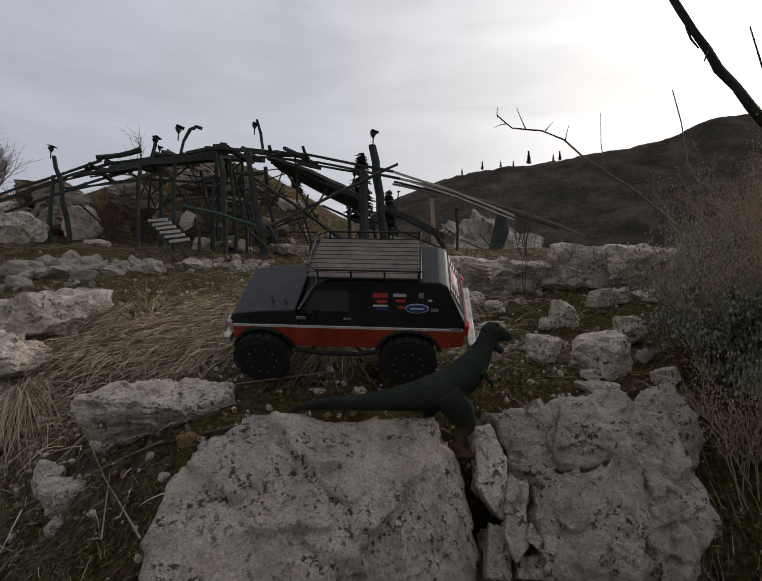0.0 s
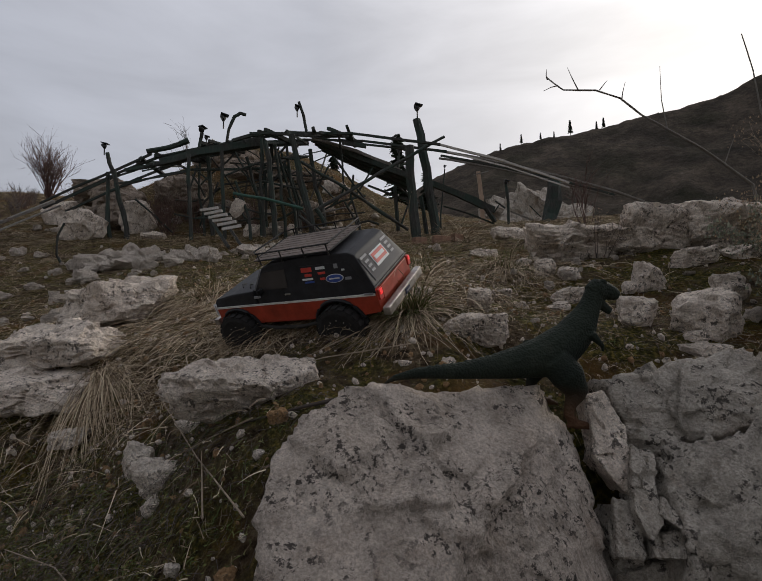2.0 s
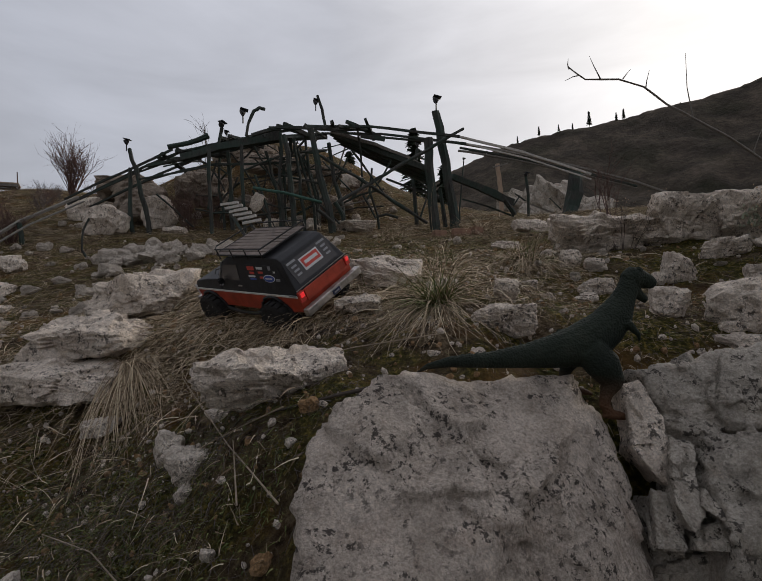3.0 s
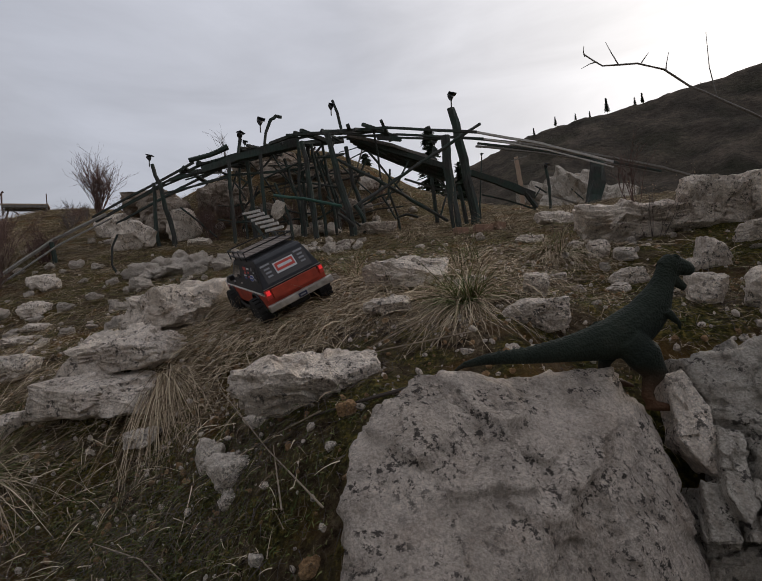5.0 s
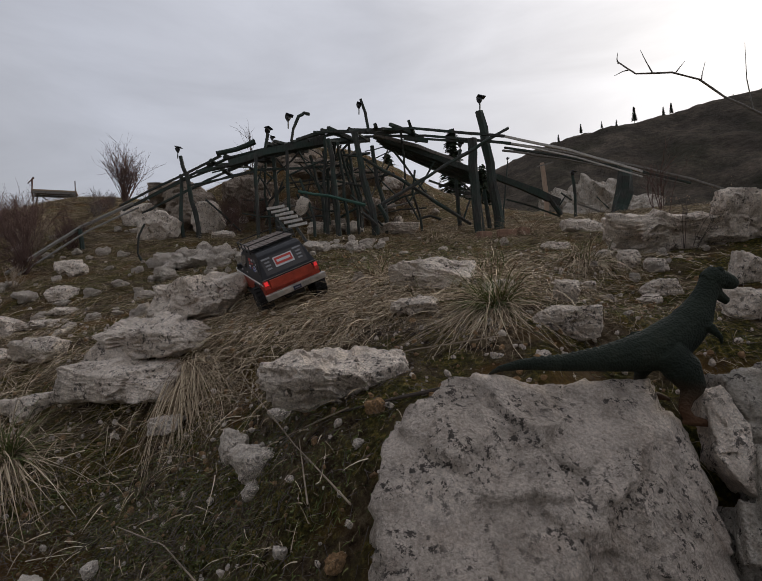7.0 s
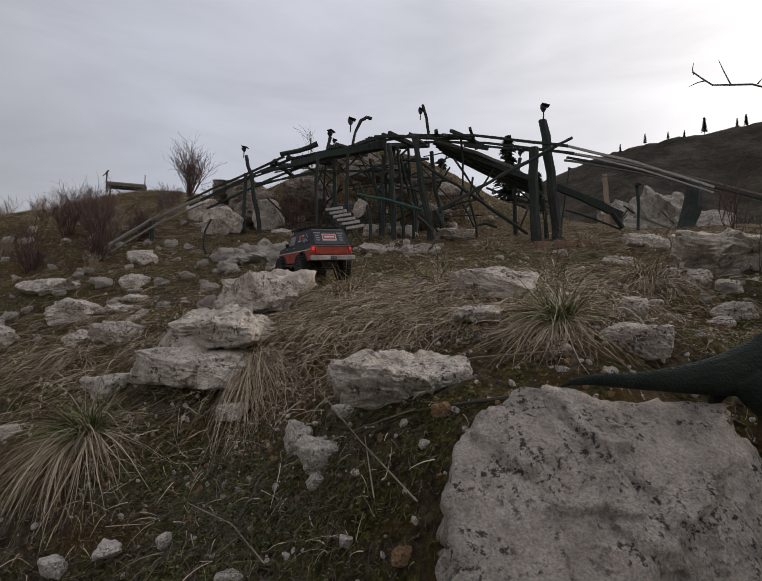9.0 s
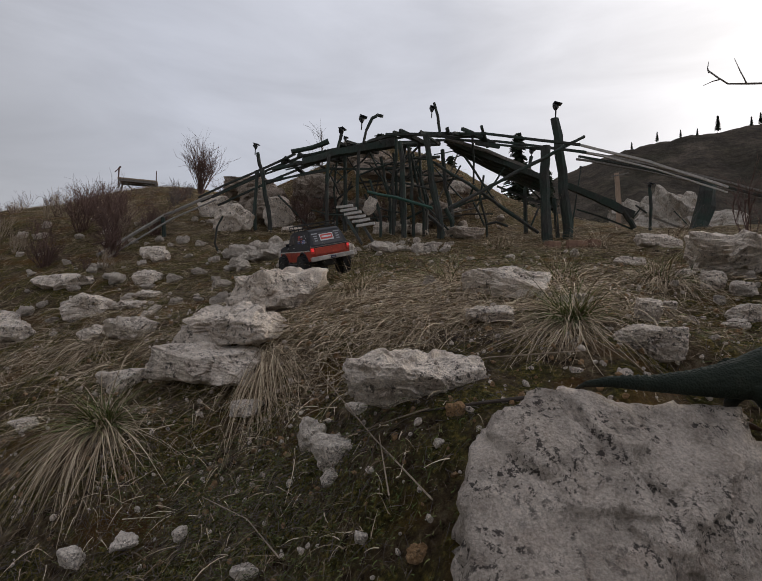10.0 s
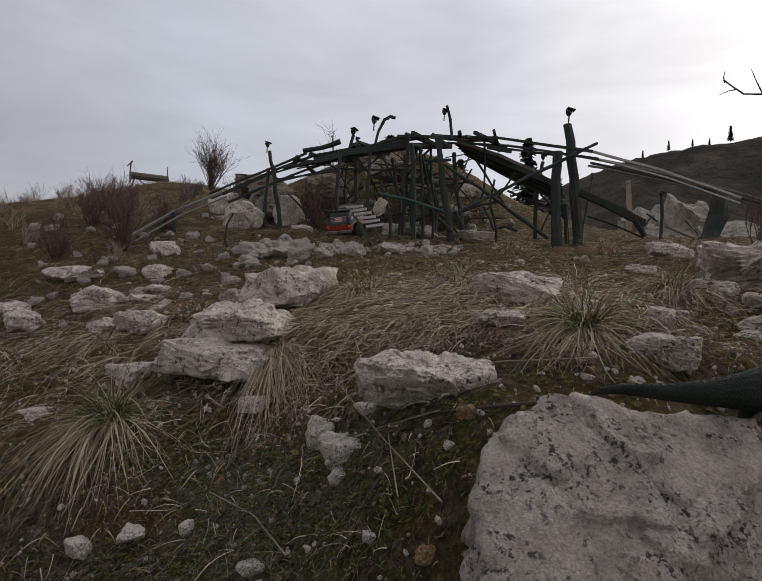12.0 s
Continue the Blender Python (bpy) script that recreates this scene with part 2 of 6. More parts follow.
def ground_z(x, y):
    """Height of the bare hillside."""
    x, y = np.asarray(x, float), np.asarray(y, float)
    yy = y + np.clip(.75 * (x + .52), -.1, .15) * np.clip((1.6 - y) / .5, 0, 1)
    h = sum(np.interp(yy + o, GY, GZ) for o in (-.06, -.03, 0, .03, .06)) / 5
    w = np.interp(y, [-1, .5, 1.5, 2.5, 3.5, 6, 12, 20], [.1, .22, .2, .02, -.07, -.11, -.1, 0])
    h = h + w * np.clip(x + .45, -5.4, 0)
    h = h + .06 * np.clip(x - .3, 0, 3) * np.clip(1 - (y - 3) / 3, 0, 1)
    h = h - .09 * np.clip(x / .25, 0, 1) * np.exp(-((y - 1.55) / .35) ** 2)
    h = h - .1 * np.exp(-((x + .95) / .3) ** 2 - ((y - 1.1) / .2) ** 2)
    h = h + .88 * np.exp(-((x + 2.0) / 1.5) ** 2 - ((y - 6.1) / .8) ** 2) - .22 * np.clip(-(x + 6.3), 0, 8) * np.clip((y - 3) / 2, 0, 1)
    h = h - .5 * np.clip((x + .3) / 2.5, 0, 1) * np.clip((y - 5.2) / 3, 0, 1)
    h = h + .22 * np.exp(-((x + 7) / 1.6) ** 2 - ((y - 7) / 1.2) ** 2)
    h = h - .035 * np.exp(-((x + .45) / .3) ** 2 - ((y - 1.45) / .18) ** 2)
    # the bank drops away in front of the cracked blocks
    right = np.clip((x + .03) / .12, 0, 1) * np.clip((1.0 - x) / .3, 0, 1)
    h = h - right * (.40 * np.exp(-((y - .76) / .17) ** 2) + .15 * np.exp(-((y - .95) / .12) ** 2) + .065 * np.exp(-((y - 1.15) / .13) ** 2))
    far = np.clip((np.hypot(x, y) - 14) / 40, 0, 1)
    return h * (1 - far) + far * -4


def gz(x, y):
    return float(ground_z(x, y))


def lumps(x, y):
    p = Vector((x, y, 0))
    return 0.03 * noise.noise(p * 2.3) + 0.018 * noise.noise(p * 7) + 0.008 * noise.noise(p * 21)


def make_ground():
    n = 380
    u = np.linspace(-1, 1, n)
    gx = -0.6 + 2.2 * u + 600 * np.sign(u) * np.abs(u) ** 9
    v = np.linspace(-1, 1, n)
    gy = 1.9 + 2.6 * v + 600 * np.sign(v) * np.abs(v) ** 9
    X, Y = np.meshgrid(gx, gy)
    Z = ground_z(X, Y)
    near = np.clip((9 - np.hypot(X, Y - 1.5)) / 5, 0.0, 1)
    for i in range(n):
        for j in range(n):
            if near[i, j] > 0:
                Z[i, j] += near[i, j] * lumps(X[i, j], Y[i, j])
    verts = np.stack([X, Y, Z], -1).reshape(-1, 3)
    idx = np.arange(n * n).reshape(n, n)
    faces = np.stack([idx[:-1, :-1], idx[:-1, 1:], idx[1:, 1:], idx[1:, :-1]], -1).reshape(-1, 4)
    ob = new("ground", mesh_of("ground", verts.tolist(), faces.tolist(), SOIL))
    tagged(ob, "brown hillside soil with moss and dry litter", "ground", kind="structure")


make_ground()

# a quick look-up of the lumpy ground for everything that lies on it
_GX, _GY = np.arange(-6, 3, 0.02), np.arange(0, 7, 0.02)
_GRID = ground_z(*np.meshgrid(_GX, _GY))
_GRID += np.array([[lumps(x, y) for x in _GX] for y in _GY])


def gzn(x, y):
    i, j = (y - _GY[0]) / 0.02, (x - _GX[0]) / 0.02
    if not (0 <= i < len(_GY) - 1 and 0 <= j < len(_GX) - 1):
        return gz(x, y)
    a, b = int(i), int(j)
    u, v = i - a, j - b
    return float((_GRID[a, b] * (1 - v) + _GRID[a, b + 1] * v) * (1 - u) + (_GRID[a + 1, b] * (1 - v) + _GRID[a + 1, b + 1] * v) * u)


# ---- rocks ----
ICO = {}


def ico(level):
    if level not in ICO:
        bm = bmesh.new()
        bmesh.ops.create_icosphere(bm, subdivisions=level, radius=1.0)
        ICO[level] = (np.array([v.co for v in bm.verts]), [[v.index for v in f.verts] for f in bm.faces])
        bm.free()
    return ICO[level]


def rock_mesh(name, size, seed, level=4, planes=None, cuts=12, rough=0.05, material=None, sharp=90, facet=1.9):
    """A broken block: the space inside a set of planes, edges slightly worn, faces stepped and pitted. size: half extents."""
    rng = np.random.RandomState(seed)
    d, faces = ico(level)
    if planes is None:
        n = rng.normal(size=(cuts, 3))
        n /= np.linalg.norm(n, axis=1)[:, None]
        n = np.vstack([n, np.eye(3), -np.eye(3), [[rng.uniform(-0.3, 0.3), rng.uniform(-0.35, 0.15), 1.0]]])
        n /= np.linalg.norm(n, axis=1)[:, None]
        off = np.r_[rng.uniform(0.66, 0.98, cuts), np.full(6, 0.97), rng.uniform(0.70, 0.84)]
    else:
        pl = np.array(planes, float)
        n = pl[:, :3] / np.linalg.norm(pl[:, :3], axis=1)[:, None]
        off = pl[:, 3]
    q = np.maximum(d @ n.T, 0) / off
    r = (q ** sharp).sum(1) ** (-1.0 / sharp)      # worn edges
    p = d * r[:, None] * np.array(size)
    s = float(max(size)) if planes is None else 0.2
    o = Vector(rng.uniform(-50, 50, 3))
    out = np.empty_like(p)
    for i, (a, b) in enumerate(zip(p, d)):
        v = Vector(a) / s
        w = noise.noise(v * 1.7 + o)
        k = 1.1 * w + 0.7 * noise.noise(v * 4.1 + o) + 0.45 * (1 - 2 * abs(noise.noise(v * 3.3 - o))) * 0.6
        led = v.z * 7.0 + 1.6 * w + v.x * 1.2
        k += 0.55 * (abs((led % 1.0) - 0.5) - 0.25)
        for freq, amp in ((1.9, facet), (4.6, facet * 0.5)):
            c = v * freq + o
            q0 = noise.voronoi(c)[1][0]
            k += amp * (c - q0).dot(noise.cell_vector(q0 * 31.7) * 2 - Vector((1, 1, 1)))
        k += 0.34 * noise.noise(v * 9 + o) + 0.22 * noise.noise(v * 19 + o)
        if level >= 5:
            k += 0.16 * noise.noise(v * 75 + o) if level > 5 else 0.0
            k += 0.14 * noise.noise(v * 38 + o) - 0.8 * max(0, noise.noise(v * 6.5 + o * 2) - 0.34)
        out[i] = a + b * (rough * s * k)
    return mesh_of(name, out, faces, material or LIMESTONE, level > 5)


def rock(name, label, m, size, seed, level=4, group="", **kw):
    ob = new(name, rock_mesh(name, size, seed, level, **kw))
    ob.matrix_basis = m
    tagged(ob, label, "rock", group)
    return ob


FLAT_BOULDERS = [
    (-0.455, 1.033, 0.309, 0.140, 0.095, 0.067, 13, 110),
    (-1.251, 1.560, 0.369, 0.218, 0.149, 0.082, -1, 117),
    (-1.229, 1.836, 0.494, 0.187, 0.127, 0.105, 6, 124),
    (-0.315, 1.662, 0.540, 0.141, 0.096, 0.051, -1, 131),
    (0.024, 1.227, 0.393, 0.073, 0.050, 0.040, -4, 138),
]
for x, y, z, sx, sy, sz, turn, seed in FLAT_BOULDERS:
    rock("boulder", "weathered pale limestone boulder half sunk in dry grass", pose(x, y, z, 0, 0, turn), (sx, sy, sz), seed, 5, "flat boulders", material=LIMESTONE, rough=0.06)

MID_STONES = [
    (0.061, 1.375, 0.462, 0.038, 0.026, 0.034, 7, 230),
    (0.178, 1.707, 0.475, 0.021, 0.015, 0.019, -10, 237),
    (-0.332, 1.315, 0.445, 0.066, 0.045, 0.022, -8, 244),
    (-0.113, 1.461, 0.485, 0.049, 0.033, 0.018, 9, 251),
    (0.317, 1.602, 0.422, 0.031, 0.021, 0.021, 7, 258),
    (0.371, 1.677, 0.453, 0.059, 0.040, 0.033, -11, 265),
    (0.316, 2.080, 0.587, 0.044, 0.030, 0.031, 9, 272),
    (0.370, 1.949, 0.563, 0.043, 0.029, 0.046, -7, 279),
    (0.429, 1.891, 0.535, 0.043, 0.029, 0.031, 6, 286),
    (0.245, 2.790, 0.700, 0.071, 0.049, 0.023, 11, 293),
]
for x, y, z, sx, sy, sz, turn, seed in MID_STONES:
    rock("stone", "grey-white limestone stone on the slope", pose(x, y, z, 0, 0, turn), (sx, sy, sz), seed, 4, "mid stones", material=LIMESTONE, rough=0.06)

LEFT_STONES = [
    (-2.482, 2.073, 0.405, 0.176, 0.120, 0.073, 3, 370),
    (-2.075, 1.755, 0.296, 0.084, 0.057, 0.046, -11, 377),
    (-1.852, 1.719, 0.327, 0.113, 0.077, 0.064, -3, 384),
    (-1.945, 1.911, 0.375, 0.041, 0.028, 0.030, -6, 391),
    (-2.445, 2.438, 0.586, 0.108, 0.074, 0.048, -12, 398),
    (-2.254, 2.115, 0.413, 0.127, 0.086, 0.035, -6, 405),
    (-2.264, 2.243, 0.480, 0.079, 0.053, 0.022, -8, 412),
    (-3.120, 2.036, 0.312, 0.131, 0.089, 0.062, 8, 419),
    (-2.784, 1.899, 0.271, 0.113, 0.077, 0.059, -1, 426),
    (-3.028, 2.400, 0.542, 0.191, 0.130, 0.069, -7, 433),
    (-1.543, 1.358, 0.175, 0.095, 0.064, 0.053, -5, 440),
    (-1.792, 1.216, 0.041, 0.051, 0.035, 0.031, -12, 447),
    (-2.676, 2.806, 0.747, 0.079, 0.054, 0.065, -2, 454),
]
for x, y, z, sx, sy, sz, turn, seed in LEFT_STONES:
    rock("stone", "rough limestone stone among dry weeds", pose(x, y, z, 0, 0, turn), (sx, sy, sz), seed, 4, "left stones", material=LIMESTONE, rough=0.06)

BANK_STONES = [
    (-0.711, 1.078, 0.152, 0.035, 0.023, 0.046, -12, 410),
    (-0.623, 0.996, 0.141, 0.047, 0.032, 0.041, -6, 417),
    (-0.606, 0.944, 0.106, 0.024, 0.017, 0.020, -8, 424),
    (-0.608, 1.102, 0.217, 0.027, 0.018, 0.019, 8, 431),
    (-0.99, 1.24, 0.163, 0.040, 0.032, 0.024, 15, 170),
    (-1.07, 0.90, -0.074, 0.028, 0.022, 0.017, 10, 309),
    (-0.94, 0.91, -0.042, 0.016, 0.013, 0.018, 22, 601),
    (-1.19, 0.87, -0.111, 0.029, 0.024, 0.021, 9, 695),
    (-0.73, 0.84, -0.048, 0.027, 0.021, 0.015, 20, 68),
    (-0.48, 0.78, 0.083, 0.011, 0.009, 0.011, 14, 839),
    (-0.37, 0.86, 0.226, 0.011, 0.009, 0.010, 14, 714),
]
for x, y, z, sx, sy, sz, turn, seed in BANK_STONES:
    rock("stone", "small pale limestone on the dark bank", pose(x, y, z, 0, 0, turn), (sx, sy, sz), seed, 4, "bank stones", material=LIMESTONE_PALE, rough=0.06)

OCHRE_STONES = [
    (-0.346, 0.905, 0.275, 0.018, 0.012, 0.019, -8, 430),
    (-0.374, 0.721, 0.104, 0.016, 0.011, 0.014, 8, 437),
]
for x, y, z, sx, sy, sz, turn, seed in OCHRE_STONES:
    rock("stone", "ochre-brown broken stone on mossy soil", pose(x, y, z, 0, 0, turn), (sx, sy, sz), seed, 3, "ochre stones", material=OCHRE_STONE, rough=0.07)

RIGHT_STONES = [
    (0.639, 1.752, 0.511, 0.056, 0.038, 0.053, 13, 510),
    (0.874, 1.902, 0.568, 0.087, 0.059, 0.042, 9, 517),
    (0.440, 1.343, 0.413, 0.048, 0.033, 0.044, 1, 538),
    (0.569, 1.280, 0.396, 0.085, 0.058, 0.066, 9, 545),
    (0.765, 1.539, 0.461, 0.051, 0.035, 0.050, 3, 552),
    (1.049, 1.934, 0.584, 0.063, 0.043, 0.030, -9, 559),
    (0.702, 1.226, 0.351, 0.034, 0.023, 0.027, 5, 566),
    (0.533, 1.222, 0.323, 0.059, 0.040, 0.021, 1, 573),
]
for x, y, z, sx, sy, sz, turn, seed in RIGHT_STONES:
    rock("stone", "pale lichened limestone block beside mossy soil", pose(x, y, z, 0, 0, turn), (sx, sy, sz), seed, 4, "right stones", material=LIMESTONE, rough=0.06)

RIGHT_STONES_B = [
    (0.528, 1.251, 0.353, 0.029, 0.020, 0.019, -9, 610),
    (0.614, 1.170, 0.304, 0.024, 0.016, 0.022, 6, 617),
    (-0.132, 1.076, 0.337, 0.014, 0.009, 0.010, 0, 624),
    (-0.045, 1.072, 0.338, 0.017, 0.012, 0.013, -8, 631),
    (0.711, 0.999, 0.119, 0.025, 0.017, 0.018, 2, 638),
    (0.566, 1.708, 0.475, 0.022, 0.015, 0.028, 8, 645),
]
for x, y, z, sx, sy, sz, turn, seed in RIGHT_STONES_B:
    rock("stone", "pale limestone lump at the path edge", pose(x, y, z, 0, 0, turn), (sx, sy, sz), seed, 4, "right stones", material=LIMESTONE, rough=0.06)

FAR_BOULDERS = [
    (-2.72, 3.74, 1.170, 0.161, 0.113, 0.145, 11, 283),
    (-3.54, 4.59, 1.455, 0.184, 0.130, 0.145, 24, 559),
    (-2.20, 3.82, 1.064, 0.097, 0.068, 0.041, 10, 703),
    (-1.49, 4.14, 1.110, 0.090, 0.064, 0.066, 14, 182),
    (-1.32, 4.32, 1.115, 0.148, 0.104, 0.048, 22, 642),
    (-0.81, 4.19, 1.055, 0.200, 0.140, 0.059, 11, 706),
    (-3.73, 5.42, 1.814, 0.194, 0.137, 0.169, 14, 496),
    (-2.49, 4.12, 1.280, 0.144, 0.101, 0.175, 12, 50),
    (0.51, 3.41, 0.864, 0.119, 0.083, 0.058, 10, 616),
    (-2.82, 2.88, 0.776, 0.082, 0.058, 0.057, 17, 416),
]
for x, y, z, sx, sy, sz, turn, seed in FAR_BOULDERS:
    rock("boulder", "limestone boulder below the timber bridge", pose(x, y, z, 0, 0, turn), (sx, sy, sz), seed, 4, "far boulders", material=LIMESTONE, rough=0.06)

OUTCROP = [
    (0.578, 2.261, 0.681, 0.247, 0.168, 0.096, -1, 710),
    (0.873, 2.211, 0.703, 0.149, 0.101, 0.108, 12, 717),
    (1.172, 2.201, 0.719, 0.205, 0.139, 0.112, 10, 724),
    (0.781, 2.186, 0.654, 0.073, 0.050, 0.054, -3, 731),
]
for x, y, z, sx, sy, sz, turn, seed in OUTCROP:
    rock("boulder", "long cracked limestone outcrop block", pose(x, y, z, 0, 0, turn), (sx, sy, sz), seed, 5, "outcrop", material=LIMESTONE, rough=0.06)



# the large foreground block and the cracked one beside it: pieces split along open joints
MAIN_PLANES = [
    (0.24, -0.36, 0.90, 0.149), (-0.45, 0.40, 0.80, 0.195), (0.32, -0.60, 0.74, 0.115), (-0.40, -0.47, 0.79, 0.214), (-0.76, 0.29, 0.58, 0.198), (0.07, -0.69, 0.72, 0.148),
    (-0.07, 0.45, 0.89, 0.170), (0.68, -0.54, 0.50, 0.153), (0.91, 0.18, 0.37, 0.253), (-0.99, 0.02, 0.11, 0.208), (-0.96, -0.26, 0.12, 0.244), (0.06, -0.98, -0.20, 0.220),
    (0.60, -0.69, 0.41, 0.126), (1.00, 0.02, 0.04, 0.245), (-0.68, 0.71, 0.18, 0.174), (-0.37, 0.93, -0.03, 0.134), (0.17, 0.96, -0.24, 0.223), (-0.15, 0.94, -0.29, 0.153),
    (0.82, 0.56, -0.07, 0.296), (-0.00, -0.00, -1.00, 0.258),
]
rock("foreground_boulder", "large pale limestone block with black lichen specks and sloping face", pose(-0.093, 0.806, 0.158), (1, 1, 1), 31, 6, planes=MAIN_PLANES, rough=0.038, sharp=140, facet=2.0, material=MAIN_STONE)
UPPER_PLANES = [
    (0.03, -0.56, 0.83, 0.078), (-0.22, 0.50, 0.84, 0.076), (-0.24, -0.85, 0.47, 0.101), (-0.05, -0.81, 0.58, 0.081), (-0.97, -0.13, -0.21, 0.127), (0.99, 0.08, 0.13, 0.150),
    (0.93, -0.19, -0.31, 0.118), (-0.49, -0.70, -0.52, 0.127), (0.14, -0.79, -0.59, 0.094), (-0.91, -0.22, -0.36, 0.130), (0.52, -0.44, -0.73, 0.097), (-0.18, 0.93, -0.32, 0.080),
    (-0.92, 0.13, -0.37, 0.135), (0.47, 0.55, -0.69, 0.101), (0.57, 0.35, -0.74, 0.101),
]
rock("cracked_block", "upper lump of the grey cracked limestone outcrop with lichen", pose(0.347, 0.991, 0.244), (1, 1, 1), 57, 6, planes=UPPER_PLANES, rough=0.045, sharp=90, facet=2.4, material=LIMESTONE_GREY)
LOWER_PLANES = [
    (-0.26, -0.49, 0.84, 0.097), (-0.19, 0.44, 0.88, 0.101), (-0.92, 0.18, 0.35, 0.090), (0.07, -0.73, 0.68, 0.100), (0.09, 0.45, 0.89, 0.121), (-0.16, -0.65, 0.74, 0.092),
    (0.28, -0.81, 0.51, 0.102), (0.93, -0.37, -0.04, 0.096), (0.99, -0.06, -0.12, 0.090), (0.00, -0.93, 0.38, 0.100), (-0.00, -0.99, -0.15, 0.113), (0.12, -0.95, -0.28, 0.117),
    (-0.97, -0.21, 0.15, 0.102), (-0.99, 0.05, 0.11, 0.088), (0.02, 0.97, 0.24, 0.128), (0.10, 0.98, -0.19, 0.107), (-0.73, 0.59, -0.33, 0.102), (0.85, 0.33, -0.42, 0.098),
    (0.02, -0.14, -0.99, 0.163),
]
rock("cracked_block", "lower lump of the grey cracked limestone outcrop with rust stains", pose(0.332, 0.869, 0.120), (1, 1, 1), 58, 6, planes=LOWER_PLANES, rough=0.048, sharp=90, facet=2.6, material=LIMESTONE_GREY)
RIB_PLANES = [
    (0.10, -0.65, 0.75, 0.104), (-0.26, 0.45, 0.85, 0.150), (-0.94, 0.21, 0.27, 0.063), (0.43, -0.71, 0.55, 0.085), (0.91, 0.13, 0.40, 0.120), (1.00, -0.06, 0.05, 0.079),
    (0.68, -0.44, -0.59, 0.088), (-0.27, -0.71, 0.65, 0.114), (0.25, -0.87, 0.43, 0.095), (0.18, -0.95, -0.27, 0.146), (-0.99, 0.13, 0.09, 0.077), (-0.24, 0.91, -0.33, 0.098),
    (-0.91, 0.41, 0.02, 0.065), (0.01, 0.91, -0.41, 0.104), (0.17, 0.87, -0.47, 0.107), (-0.90, 0.39, -0.20, 0.088),
]
rock("cracked_block", "long ribbed flank of the grey cracked limestone outcrop", pose(0.488, 0.923, 0.150), (1, 1, 1), 59, 6, planes=RIB_PLANES, rough=0.050, sharp=90, facet=2.8, material=LIMESTONE_GREY)
SLAB_A_PLANES = [
    (0.22, -0.85, 0.47, 0.032), (-0.23, 0.31, 0.92, 0.071), (-1.00, 0.01, 0.03, 0.029), (0.93, 0.12, 0.35, 0.033), (0.99, -0.04, -0.12, 0.025), (0.67, -0.23, -0.70, 0.058),
    (-0.81, -0.19, -0.56, 0.038), (-0.23, 0.86, -0.45, 0.031),
]
rock("stone_slab", "narrow pale limestone slab wedged in the crack", pose(0.193, 0.904, 0.223), (1, 1, 1), 12, 5, planes=SLAB_A_PLANES, rough=0.030, sharp=70, facet=1.9, material=LIMESTONE)
SLAB_B_PLANES = [
    (0.04, -0.74, 0.67, 0.030), (0.06, 0.32, 0.95, 0.059), (-0.97, 0.08, 0.25, 0.019), (0.44, -0.76, 0.47, 0.033), (0.97, -0.07, -0.22, 0.019), (0.58, -0.26, -0.77, 0.037),
    (-0.95, -0.10, -0.31, 0.032), (-0.04, 0.79, -0.61, 0.033), (-0.25, 0.75, -0.61, 0.031),
]
rock("stone_slab", "narrow grey limestone slab standing in the crack", pose(0.222, 0.849, 0.165), (1, 1, 1), 93, 5, planes=SLAB_B_PLANES, rough=0.028, sharp=70, facet=1.9, material=LIMESTONE_GREY)
SLAB_C_PLANES = [
    (0.24, -0.63, 0.74, 0.027), (0.75, 0.21, 0.63, 0.012), (-0.81, 0.19, 0.56, 0.020), (0.24, -0.31, -0.92, 0.017), (-0.60, -0.25, -0.76, 0.012), (-0.24, 0.63, -0.74, 0.026),
]
rock("stone_slab", "small wedge of limestone in the crack", pose(0.248, 0.826, 0.139), (1, 1, 1), 15, 5, planes=SLAB_C_PLANES, rough=0.022, sharp=60, facet=1.8, material=LIMESTONE_GREY)
SLAB_D_PLANES = [
    (0.06, -0.68, 0.73, 0.043), (-0.06, 0.45, 0.89, 0.019), (-0.96, 0.13, 0.26, 0.027), (0.93, -0.16, -0.32, 0.026), (-0.00, -0.45, -0.89, 0.019), (-0.07, 0.74, -0.67, 0.044),
]
rock("stone_slab", "broken grey slab deep in the crack", pose(0.236, 0.821, 0.097), (1, 1, 1), 94, 5, planes=SLAB_D_PLANES, rough=0.032, sharp=60, facet=2.0, material=LIMESTONE_GREY)
SLAB_E_PLANES = [
    (0.06, -0.79, 0.61, 0.044), (0.09, 0.45, 0.89, 0.041), (-0.98, 0.08, 0.16, 0.020), (0.98, -0.08, -0.16, 0.020), (-0.00, -0.45, -0.89, 0.040), (-0.06, 0.81, -0.59, 0.045),
]
rock("stone_slab", "broken slab deep in the crack", pose(0.188, 0.842, 0.110), (1, 1, 1), 14, 5, planes=SLAB_E_PLANES, rough=0.032, sharp=60, facet=2.0, material=LIMESTONE_GREY)
rock("stone", "dark broken lump at the foot of the crack", pose(0.20, 0.855, 0.0, 0, 10, 15), (0.085, 0.06, 0.12), 17, 5, material=LIMESTONE_GREY, rough=0.06)
rock("stone", "dark broken lump at the foot of the crack", pose(0.30, 0.86, -0.02, 0, -8, -10), (0.09, 0.07, 0.13), 18, 5, material=LIMESTONE_GREY, rough=0.06)
